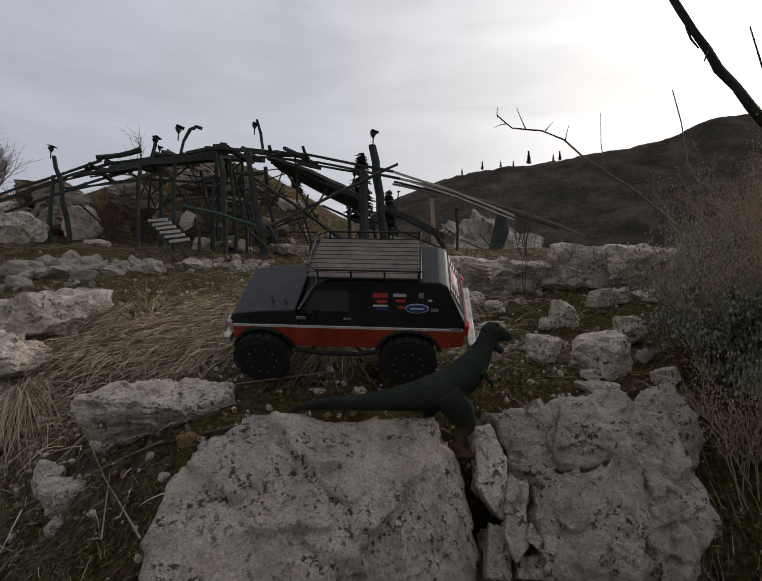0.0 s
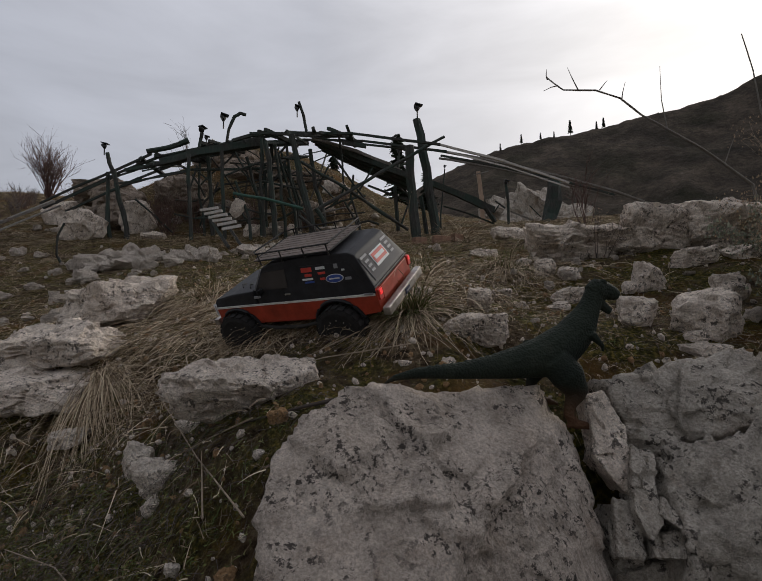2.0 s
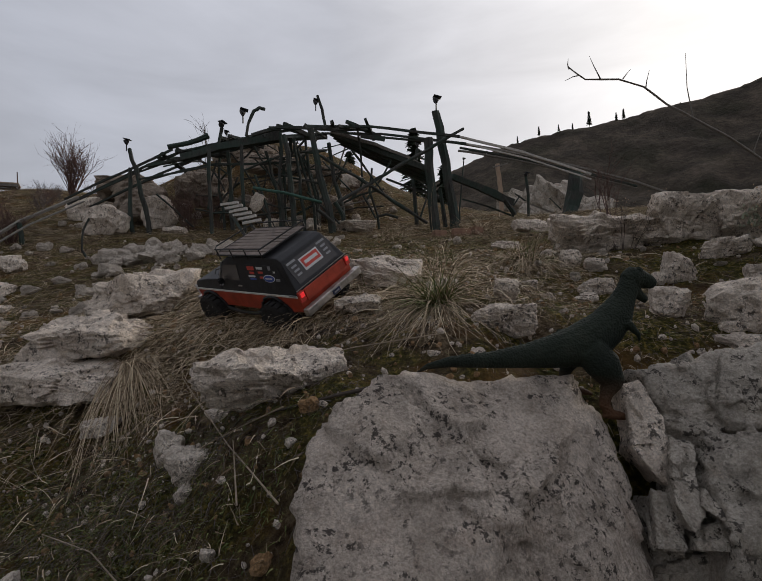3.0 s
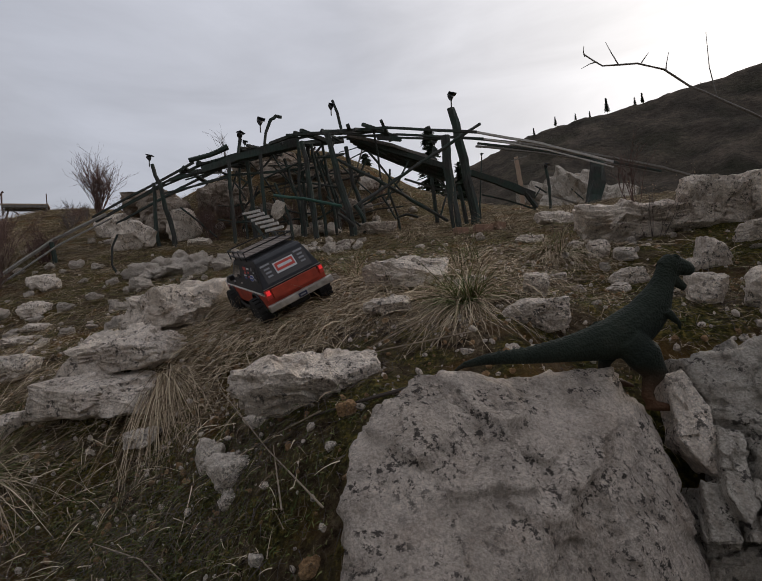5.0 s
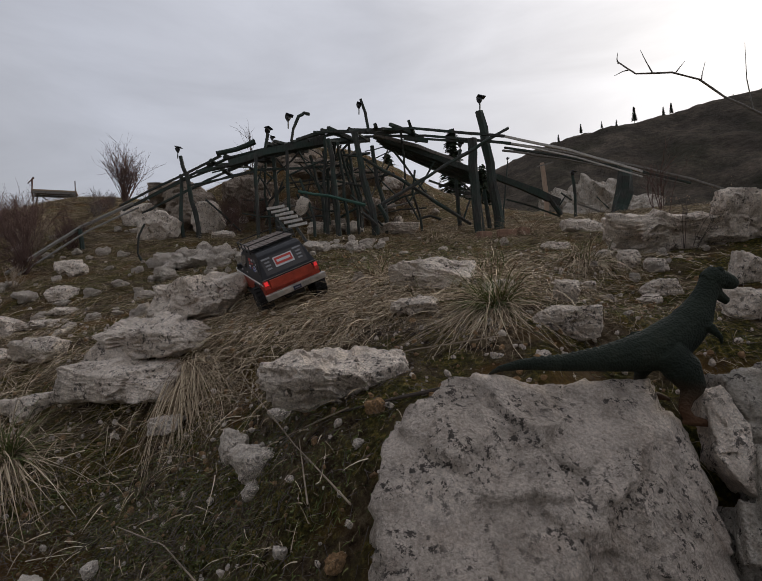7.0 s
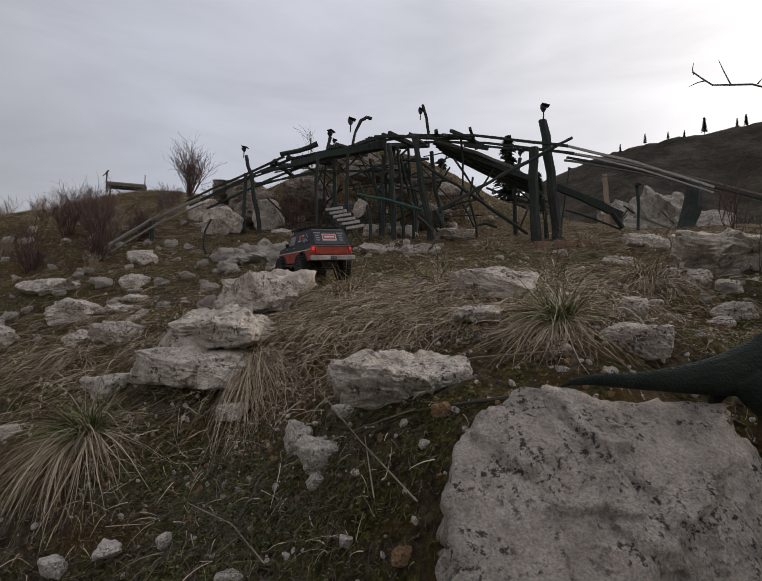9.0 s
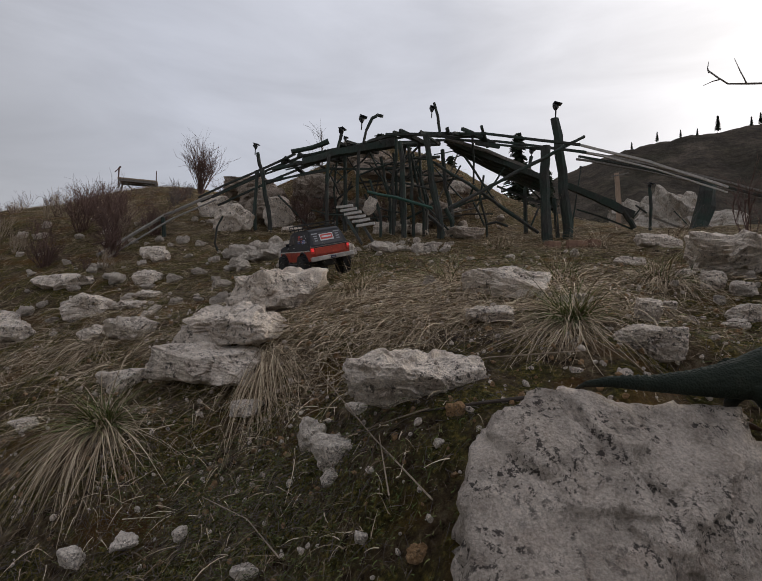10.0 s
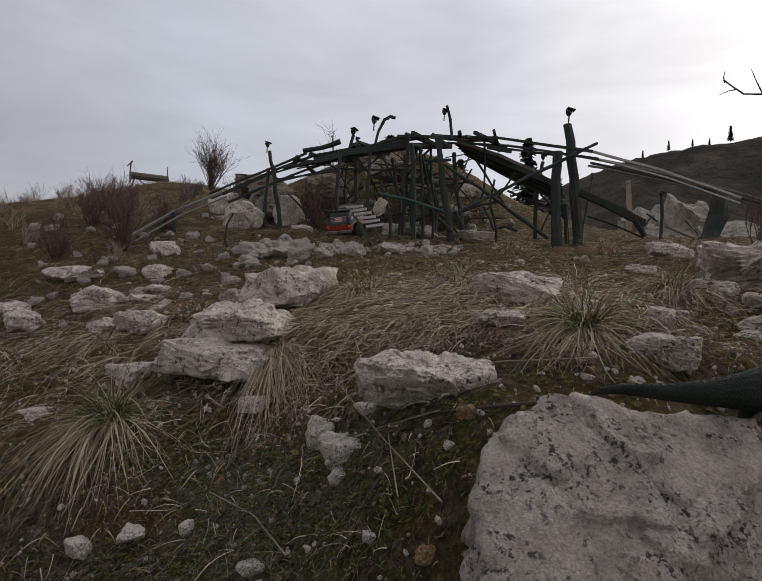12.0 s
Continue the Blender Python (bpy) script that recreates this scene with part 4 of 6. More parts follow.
def lathe_x(profile, seg=28):
    """(radius, x) outline turned round the x axis."""
    bm = bmesh.new()
    rings = [[bm.verts.new((x, r * math.cos(t), r * math.sin(t))) for t in [2 * math.pi * k / seg for k in range(seg)]] for r, x in profile]
    for a, b in zip(rings, rings[1:]):
        for k in range(seg):
            bm.faces.new((a[k], a[(k + 1) % seg], b[(k + 1) % seg], b[k]))
    bm.faces.new(rings[0])
    bm.faces.new(list(reversed(rings[-1])))
    bmesh.ops.recalc_face_normals(bm, faces=bm.faces[:])
    return bm


WR = 0.061          # tyre radius
TRUCK_WHEELS = []


def arch(yc, zc, r, a0, a1, n=9):
    return [(yc + r * math.cos(radians(a0 + (a1 - a0) * k / (n - 1))), zc + r * math.sin(radians(a0 + (a1 - a0) * k / (n - 1)))) for k in range(n)]


def half_width(y, z):
    if z < 0.15:
        return 0.099
    return 0.099 - (z - 0.15) * 0.26


def make_truck():
    t = new("model_truck")
    tagged(t, "orange and black scale-model off-road truck with roof rack and muddy tyres", "model truck")
    # lower tub in orange with wheel openings
    low = [(0.214, 0.140), (0.214, 0.112)] + arch(0.152, 0.066, 0.066, 20, 160)[0:] + [(0.082, 0.088), (-0.085, 0.088)] + arch(-0.156, 0.066, 0.068, 22, 158) + [(-0.225, 0.090), (-0.268, 0.096), (-0.272, 0.140)]
    part("lower_body", prism(low, 0.099, 0.002), PAINT_ORANGE, t, "burnt orange lower body panel")
    hood = [(0.216, 0.1415), (0.218, 0.152), (0.210, 0.163), (0.150, 0.172), (0.078, 0.176), (0.070, 0.1415)]
    part("hood", prism(hood, 0.097, 0.004, lambda y, z: 0.099 if z < 0.15 else 0.093), PAINT_BLACK, t, "matte black hood with latches")
    cab = [(0.069, 0.1415), (0.069, 0.176), (0.034, 0.229), (0.010, 0.237), (-0.10, 0.241), (-0.215, 0.238), (-0.232, 0.230), (-0.268, 0.158), (-0.272, 0.1415)]
    part("cabin", prism(cab, 0.099, 0.004, half_width), PAINT_BLACK, t, "matte black cabin and roof")
    bm = bmesh.new()
    for s in (-1, 1):
        box(bm, s * 0.0985, -0.266, 0.138, s * 0.1005, 0.212, 0.1425, 0.0005)
    part("side_stripe", bm, PAINT_WHITE, t, "thin white waistline trim")
    # arch lips and sills
    for s in (-1, 1):
        for yc, r in ((0.152, 0.067), (-0.156, 0.069)):
            part("wheel_flare", tube(bmesh.new(), [(s * 0.1, y, z) for y, z in arch(yc, 0.066, r, 15, 165, 12)], 0.0045, 6), PAINT_BLACK, t)
        part("rock_slider", tube(bmesh.new(), [(s * 0.102, 0.085, 0.080), (s * 0.106, 0.03, 0.075), (s * 0.106, -0.05, 0.075), (s * 0.102, -0.09, 0.080)], 0.005, 8), DARK_STEEL, t)
    # glazing, slightly proud of the cabin
    def pane(name, s, corners, mat, lift=0.0008, label=""):
        bm = bmesh.new()
        a = [bm.verts.new((s * (half_width(y, z) + lift), y, z)) for y, z in corners]
        b = [bm.verts.new((s * (half_width(y, z) - 0.002), y, z)) for y, z in corners]
        n = len(a)
        bm.faces.new(a)
        bm.faces.new(list(reversed(b)))
        for i in range(n):
            bm.faces.new((a[i], b[i], b[(i + 1) % n], a[(i + 1) % n]))
        bmesh.ops.recalc_face_normals(bm, faces=bm.faces[:])
        return part(name, bm, mat, t, label)
    for s in (-1, 1):
        pane("door_window", s, [(0.058, 0.176), (0.034, 0.218), (-0.034, 0.220), (-0.034, 0.176)], GLASS_DARK, label="dusty smoked side window")
        pane("rear_side_window", s, [(-0.074, 0.174), (-0.074, 0.221), (-0.212, 0.219), (-0.236, 0.174)], PAINT_BLACK, 0.0006)
        pane("door_handle", s, [(-0.022, 0.159), (-0.022, 0.162), (-0.038, 0.162), (-0.038, 0.159)], CHROME, 0.002)
        # printed marks on the rear side window
        for y, z, w, h, mat in ((-0.098, 0.2115, 0.030, 0.010, LOGO_RED), (-0.137, 0.2125, 0.026, 0.006, LOGO_WHITE), (-0.101, 0.199, 0.020, 0.006, LOGO_RED), (-0.139, 0.201, 0.020, 0.005, LOGO_RED), (-0.098, 0.190, 0.030, 0.004, LOGO_WHITE), (-0.102, 0.183, 0.026, 0.004, LOGO_BLUE), (-0.140, 0.188, 0.014, 0.005, LOGO_RED), (-0.180, 0.213, 0.010, 0.010, LOGO_GREY), (-0.198, 0.203, 0.008, 0.004, LOGO_WHITE), (-0.208, 0.183, 0.016, 0.006, LOGO_GREY), (0.088 - 0.022, 0.160, 0.020, 0.005, LOGO_GREY)):
            pane("printed_mark", s, [(y + w / 2, z - h / 2), (y + w / 2, z + h / 2), (y - w / 2, z + h / 2), (y - w / 2, z - h / 2)], mat, 0.0016)
        oval = [(-0.172 + 0.024 * math.cos(k * math.pi / 10), 0.186 + 0.0098 * math.sin(k * math.pi / 10)) for k in range(20)]
        pane("oval_badge_rim", s, oval, LOGO_WHITE, 0.0015)
        pane("oval_badge", s, [(-0.172 + (y + 0.172) * 0.92, 0.186 + (z - 0.186) * 0.86) for y, z in oval], LOGO_BLUE, 0.0021, "blue oval badge")
        pane("badge_script", s, [(-0.158, 0.1845), (-0.158, 0.1875), (-0.186, 0.1875), (-0.186, 0.1845)], LOGO_WHITE, 0.0026)
        part("wing_mirror", boxed(s * 0.101, 0.036, 0.172, s * 0.112, 0.044, 0.184, bevel=0.002), PAINT_BLACK, t)
    bm = bmesh.new()
    for x, y, z in ((-0.072, 0.0645, 0.185), (0.072, 0.0645, 0.185), (0.066, 0.0405, 0.2215), (-0.066, 0.0405, 0.2215)):
        bm.verts.new((x, y, z))
    bm.faces.new(bm.verts)
    bmesh.ops.solidify(bm, geom=bm.faces[:], thickness=0.001)
    part("windscreen", bm, GLASS_DARK, t)
    part("windscreen_pillar", tube(bmesh.new(), [(-0.0905, 0.071, 0.177), (-0.079, 0.0385, 0.226)], 0.0022, 5), LOGO_GREY, t)
    # rear: the sloping window with its marks, tailgate, lamps, bumper
    def rear(name, x0, x1, k0, k1, mat, lift, label=""):
        bm = bmesh.new()
        a, b = Vector((0, -0.268, 0.158)), Vector((0, -0.232, 0.230))
        nrm = Vector((0, -(b - a).z, (b - a).y)).normalized()
        c = [Vector((x, 0, 0)) + a.lerp(b, k) + nrm * lift for x, k in ((x0, k0), (x1, k0), (x1, k1), (x0, k1))]
        d = [p - nrm * 0.003 for p in c]
        vs = [bm.verts.new(p) for p in c + d]
        for f in ((0, 1, 2, 3), (7, 6, 5, 4), (0, 4, 5, 1), (1, 5, 6, 2), (2, 6, 7, 3), (3, 7, 4, 0)):
            bm.faces.new([vs[i] for i in f])
        bmesh.ops.recalc_face_normals(bm, faces=bm.faces[:])
        return part(name, bm, mat, t, label)
    rear("rear_window", -0.075, 0.075, 0.08, 0.86, GLASS_DARK, 0.001, "dark sloping rear window with printed marks")
    rear("rear_badge_edge", -0.034, 0.034, 0.30, 0.74, LOGO_WHITE, 0.0022)
    rear("rear_badge", -0.030, 0.030, 0.38, 0.69, LOGO_RED, 0.0030, "red and white printed badge")
    rear("badge_script", -0.024, 0.024, 0.48, 0.59, LOGO_WHITE, 0.0036)
    for s in (-1, 1):
        for k, w in ((0.76, 0.030), (0.60, 0.018), (0.45, 0.018), (0.30, 0.016)):
            rear("printed_mark", s * 0.056 - w / 2, s * 0.056 + w / 2, k, k + 0.07, LOGO_GREY, 0.0022)
    part("tailgate", boxed(-0.078, -0.276, 0.118, 0.078, -0.270, 0.151, bevel=0.002), PAINT_ORANGE, t)
    part("tailgate_trim", tube(bmesh.new(), [(-0.098, -0.2705, 0.156), (0.098, -0.2705, 0.156)], 0.0016, 5), GREY_WOOD, t, "worn tailgate edge")
    for s in (-1, 1):
        part("tail_lamp", boxed(s * 0.083, -0.277, 0.126, s * 0.098, -0.270, 0.151, bevel=0.0015), LOGO_RED, t, "red tail lamp")
        part("tail_lamp_bulb", boxed(s * 0.085, -0.279, 0.138, s * 0.095, -0.2765, 0.149, bevel=0.001), TAIL_RED, t, "lit red tail lamp")
    part("rear_bumper", boxed(-0.108, -0.296, 0.090, 0.108, -0.278, 0.111, bevel=0.003), CHROME, t, "scuffed chrome rear bumper")
    part("number_plate", boxed(-0.014, -0.2985, 0.093, 0.014, -0.2965, 0.106, bevel=0.0005), PLATE_BLUE, t)
    part("plate_bar", boxed(-0.009, -0.2998, 0.0975, 0.009, -0.299, 0.1015), LOGO_GREY, t)
    part("front_bumper", boxed(-0.104, 0.222, 0.092, 0.104, 0.238, 0.110, bevel=0.003), CHROME, t)
    part("grille", boxed(-0.075, 0.214, 0.118, 0.075, 0.220, 0.150, bevel=0.002), DARK_STEEL, t)
    for s in (-1, 1):
        part("head_lamp", boxed(s * 0.078, 0.214, 0.122, s * 0.097, 0.221, 0.148, bevel=0.003), LOGO_WHITE, t)
    for s in (-1, 1):
        part("side_marker", boxed(s * 0.1003, -0.262, 0.1415, s * 0.1022, -0.240, 0.1455, bevel=0.0004), LOGO_GREY, t)
    # hood latches and wipers
    for x, y in ((-0.055, 0.135), (-0.062, 0.105)):
        part("hood_latch", tube(bmesh.new(), [(x - 0.012, y - 0.008, 0.178), (x, y, 0.183), (x + 0.014, y + 0.004, 0.178)], 0.0022, 5), DARK_STEEL, t)
    # roof rack
    zb, zt = 0.250, 0.268
    rack = new("roof_rack")
    rack.parent = t
    x0, y0, y1 = 0.083, 0.050, -0.178
    for z in (zb, zt):
        part("rack_rail", tube(bmesh.new(), [(-x0, y1, z), (-x0, y0 - 0.02, z), (-x0 + 0.02, y0, z), (x0 - 0.02, y0, z), (x0, y0 - 0.02, z), (x0, y1, z), (-x0, y1, z)], 0.0022, 6), DARK_STEEL, rack)
    for s in (-1, 1):
        for k in range(4):
            y = y0 - 0.025 - k * (y0 - y1 - 0.03) / 3
            part("rack_post", tube(bmesh.new(), [(s * x0, y, zb - 0.012), (s * x0, y, zt)], 0.002, 5), DARK_STEEL, rack)
    for k in range(9):
        x = -0.072 + 0.018 * k
        part("rack_slat", boxed(x - 0.0075, y1 + 0.003, zb - 0.003, x + 0.0075, y0 - 0.004, zb + 0.001), RACK_BROWN, rack)
    # underside
    part("chassis", boxed(-0.035, -0.24, 0.060, 0.035, 0.20, 0.088, bevel=0.004), DARK_STEEL, t)
    for y in (0.156, -0.156):
        part("axle", tube(bmesh.new(), [(-0.085, y, WR), (-0.02, y, WR), (0.02, y, WR), (0.085, y, WR)], 0.010, 8), DARK_STEEL, t)
    # wheels
    tyre_prof = [(0.034, -0.021), (0.050, -0.023), (0.057, -0.021), (WR - 0.002, -0.015), (WR - 0.002, 0.015), (0.057, 0.021), (0.050, 0.023), (0.034, 0.021)]
    bm = lathe_x(tyre_prof, 36)
    tyre = bpy.data.meshes.new("tyre")
    bm.to_mesh(tyre)
    bm.free()
    tyre.materials.append(RUBBER)
    c = boxed(0.002, -0.0065, -0.003, 0.021, 0.0065, 0.002, bevel=0.0008)
    lug = bpy.data.meshes.new("tread_lug")
    c.to_mesh(lug)
    c.free()
    lug.materials.append(RUBBER)
    bm = lathe_x([(0.0345, -0.019), (0.0345, 0.019), (0.030, 0.019), (0.026, 0.011), (0.012, 0.010), (0.010, 0.015), (0.004, 0.015)], 28)
    for k in range(8):
        a = 2 * math.pi * k / 8
        tube(bm, [(0.013, 0.012 * math.cos(a), 0.012 * math.sin(a)), (0.015, 0.028 * math.cos(a), 0.028 * math.sin(a))], 0.0035, 5)
    rim = bpy.data.meshes.new("rim")
    bm.to_mesh(rim)
    bm.free()
    rim.materials.append(RIM_BLACK)
    bm = lathe_x([(0.0022, 0.016), (0.0022, 0.0195), (0.0012, 0.0205)], 6)
    bolt = bpy.data.meshes.new("bolt")
    bm.to_mesh(bolt)
    bm.free()
    bolt.materials.append(CHROME)
    for y in (0.156, -0.156):
        for s in (-1, 1):
            w = new("wheel")
            w.parent = t
            flip = Matrix.Rotation(math.pi if s < 0 else 0, 4, "Z")
            TRUCK_WHEELS.append((w, Matrix.Translation((s * 0.100, y, WR)), flip))
            w.matrix_basis = Matrix.Translation((s * 0.100, y, WR)) @ flip
            ob_part("tyre", tyre, w)
            ob_part("rim", rim, w)
            for k in range(40):
                half = Matrix.Rotation(math.pi * (k % 2), 4, "Z")
                ob_part("tread_lug", lug, w, Matrix.Rotation(2 * math.pi * k / 40, 4, "X") @ Matrix.Translation((0, 0, WR - 0.001)) @ half)
            for k in range(10):
                a = 2 * math.pi * k / 10
                ob_part("bolt", bolt, w, Matrix.Translation((0.001, 0.031 * math.cos(a), 0.031 * math.sin(a))))
    return t


TRUCK = make_truck()


# ---- distance: the far hill, its trees, the rocky mound ----
def hill_material():
    m, nt, bs = nodes("dry_brown_hillside")
    base = ramp(nt, tex(nt, 0.12, 8, 0.65), [(0.3, (0.036, 0.033, 0.027)), (0.5, (0.074, 0.062, 0.050)), (0.72, (0.135, 0.112, 0.088))])
    moss = ramp(nt, tex(nt, 0.05, 5, 0.6, distort=0.4), [(0.5, (0, 0, 0)), (0.65, (1, 1, 1))])
    base = mix(nt, mix(nt, 0.6, (0, 0, 0), moss), base, (0.030, 0.033, 0.020))
    scrub = ramp(nt, tex(nt, 0.9, 6, 0.75), [(0.35, (0.6, 0.6, 0.6)), (0.65, (1.25, 1.22, 1.2))])
    nt.links.new(mix(nt, 1.0, base, scrub, "MULTIPLY"), bs.inputs["Base Color"])
    bs.inputs["Roughness"].default_value = 1.0
    bs.inputs["Specular IOR Level"].default_value = 0.05
    bump(nt, bs, tex(nt, 0.8, 8, 0.7), 1.0, 1.2)
    return m


HILL = hill_material()
CREST_X = [-60, -30, -12, -0.6, 3.8, 11.2, 21.5, 31.8, 43.5, 55.3, 64.1, 75.9, 81.7, 90.6, 97.9, 105.3, 115.3, 149.4, 208.2, 311]
CREST_Z = [-6, 2, 22, 33.7, 36.0, 39.6, 43.3, 45.2, 47.0, 48.4, 50.5, 52.1, 53.6, 56.2, 60.2, 62.1, 63.1, 64.6, 58.0, 49.2]


def crest_z(x):
    return float(np.interp(x, CREST_X, CREST_Z))


def make_hill():
    nx, ny = 300, 70
    verts, faces = [], []
    for i in range(nx):
        x = -60 + 371 * i / (nx - 1)
        c = crest_z(x) + 0.8 * noise.noise(Vector((x * 0.12, 3, 0))) + 0.5 * noise.noise(Vector((x * 0.45, 9, 0)))
        for j in range(ny):
            k = j / (ny - 1) * 1.35
            y = 40 + 110 * k
            z = -6 + (c + 6) * (k ** 1.25 if k <= 1 else 1 - (k - 1) * 1.2)
            p = Vector((x, y, 0))
            fade = min(1.0, abs(1 - k) * 4) * min(1.0, k * 4)
            gully = 3.2 * noise.noise(p * 0.035) + 1.8 * noise.noise(p * 0.09) + 0.8 * noise.noise(p * 0.25)
            verts.append((x * (0.45 + 0.55 * min(k, 1.2)) if x < 0 else x * (0.62 + 0.38 * min(k, 1.2)), y, z + fade * gully))
    for i in range(nx - 1):
        for j in range(ny - 1):
            a = i * ny + j
            faces.append((a, a + ny, a + ny + 1, a + 1))
    ob = new("far_hillside", mesh_of("far_hillside", verts, faces, HILL))
    tagged(ob, "dark brown bare hillside behind the slope", "hill", kind="structure")


make_hill()

NEEDLES = blade_material("conifer_needles", (0.010, 0.016, 0.010), (0.020, 0.030, 0.018), (0.04, 0.05, 0.03))
BARK = plain("dark_bark", (0.045, 0.035, 0.028), 0.9, 0, 0.4, 3, 0.5)


def conifer(x, y, z, h, seed, width=0.16, layers=34, clump=0.02):
    rng = random.Random(seed)
    t = new("conifer_tree")
    t.matrix_basis = pose(x, y, z)
    tagged(t, "dark conifer standing far behind the slope", "tree", "far conifers")
    part("trunk", tube(bmesh.new(), [(0, 0, -0.12 * h), (0, 0, h * 0.5), (0, 0, h)], h * 0.014, 6, h * 0.002), BARK, t)
    verts, faces = [], []
    for k in range(layers):
        f = 0.18 + 0.81 * k / (layers - 1)
        for b in range(9):
            a = rng.uniform(0, 6.283)
            r = h * width * (1.02 - f) * rng.uniform(0.45, 1.25) + h * 0.006
            zz = h * (f + rng.uniform(-0.015, 0.015))
            d = Vector((math.cos(a), math.sin(a), 0))
            s = Vector((-d.y, d.x, 0))
            for q in range(5):
                c = d * r * (0.2 + 0.2 * q) + Vector((0, 0, zz - 0.28 * r * (0.3 + 0.2 * q)))
                w = h * clump * rng.uniform(0.6, 1.4)
                n = len(verts)
                up = Vector((rng.uniform(-1, 1), rng.uniform(-1, 1), rng.uniform(0.2, 1))).normalized() * w
                verts += [c - s * w + up * 0.2, c + s * w, c + d * w * 1.5 - up, c + up]
                faces += [(n, n + 1, n + 2), (n, n + 1, n + 3), (n, n + 2, n + 3)]
    ob_part("crown", mesh_of("crown", verts, faces, NEEDLES, False), t)
    return t


for x, y, top, s in ((-1.65, 41.2, 14.1, 1), (-5.2, 30, 9.4, 2), (0.6, 39, 10.4, 3), (-12.7, 39, 14.4, 4)):
    foot = gz(x, y)
    conifer(x, y, foot, top - foot, s, 0.21, 80, 0.011)
for k, (x, z, h) in enumerate(((24.7, 43.6, 2.8), (30.9, 45.4, 3.4), (36.5, 46.2, 2.6), (40.4, 46.4, 2.4), (45.1, 47.0, 5.2), (52.6, 48.0, 3.0), (54.6, 48.2, 3.8), (70.0, 50.2, 2.0))):
    conifer(x, 149, z - 0.5, h * 0.85, 20 + k, 0.17, 30, 0.03)
rock("rocky_mound", "grey rocky mound behind the bridge", pose(2.35, 10.2, 1.75, 0, 10, 20), (1.15, 0.8, 0.85), 77, 5, material=LIMESTONE_GREY, rough=0.12)


# ---- rock slabs of the knoll under the bridge ----
KNOLL = [
    (-1.70, 4.75, 1.80, 0.30, 0.18, 0.10, 12, 301), (-1.45, 4.70, 1.55, 0.26, 0.16, 0.10, 22, 302), (-2.05, 5.00, 2.02, 0.34, 0.22, 0.13, 8, 303),
    (-2.35, 4.75, 1.62, 0.30, 0.2, 0.16, 30, 304), (-2.95, 4.55, 1.50, 0.26, 0.18, 0.16, 10, 305), (-3.20, 4.85, 1.68, 0.32, 0.2, 0.16, 25, 306),
    (-1.90, 4.60, 1.38, 0.28, 0.15, 0.12, 5, 307), (-1.25, 4.90, 1.72, 0.22, 0.14, 0.08, 15, 308), (-2.70, 4.20, 1.30, 0.2, 0.14, 0.14, 18, 309), (-1.10, 4.75, 1.36, 0.20, 0.14, 0.09, 15, 310),
]
for x, y, z, sx, sy, sz, turn, seed in KNOLL:
    rock("rock_slab", "layered grey-brown rock slab of the knoll", pose(x, y, z, 6, 4, turn), (sx, sy, sz), seed, 4, "knoll slabs", material=KNOLL_STONE, rough=0.08)
rock("stone", "pale leaning stone under the timber bridge", pose(-1.50, 3.80, 1.24, 20, 30, 20), (0.055, 0.03, 0.075), 311, 3, material=LIMESTONE_PALE)


# ---- rubble, gravel ----
def make_rubble():
    rng = random.Random(8)
    meshes = [rock_mesh("rubble_stone", (1, rng.uniform(0.6, 0.9), rng.uniform(0.5, 0.8)), 400 + k, 3, material=LIMESTONE_PALE, rough=0.07, cuts=8, facet=2.6) for k in range(10)]
    spots = []
    for _ in range(70):
        u = rng.random()
        x = -2.30 + 0.95 * u
        spots.append((x, 3.12 - 0.10 * u + rng.gauss(0, 0.10), rng.choice((0.025, 0.04, 0.06, 0.085))))
    for _ in range(48):
        u = rng.random()
        spots.append((-1.42 + 0.62 * u, 3.46 - 0.08 * u + rng.gauss(0, 0.12), rng.choice((0.018, 0.025, 0.035, 0.06))))
    for _ in range(45):
        spots.append((rng.uniform(-3.6, 1.3), rng.uniform(1.7, 3.6), rng.choice((0.012, 0.018, 0.03, 0.04))))
    for _ in range(32):
        spots.append((rng.uniform(-3.4, -1.3), rng.uniform(1.5, 2.8), rng.choice((0.012, 0.02, 0.03, 0.045))))
    for _ in range(55):
        x = rng.uniform(-4.6, -1.5)
        spots.append((x, 2.0 + 0.35 * max(0, -x - 2) + abs(rng.gauss(0, 0.7)), rng.choice((0.02, 0.03, 0.045, 0.06))))
    for _ in range(32):
        spots.append((rng.uniform(-3.6, -0.4), rng.uniform(4.2, 5.8), rng.choice((0.03, 0.05, 0.07, 0.1))))
    for _ in range(18):
        spots.append((rng.uniform(0.15, 0.9), rng.uniform(1.2, 2.2), rng.choice((0.015, 0.02, 0.03))))
    for x, y, s in spots:
        ob = new("rubble_stone", rng.choice(meshes))
        s *= rng.uniform(0.7, 1.2)
        ob.matrix_basis = pose(x, y, gzn(x, y) + s * 0.2, rng.uniform(-25, 25), rng.uniform(-25, 25), rng.uniform(0, 360)) @ Matrix.Diagonal((s, s, s, 1))
        tagged(ob, "small broken white limestone rubble on the slope", "stone", "rubble stones")


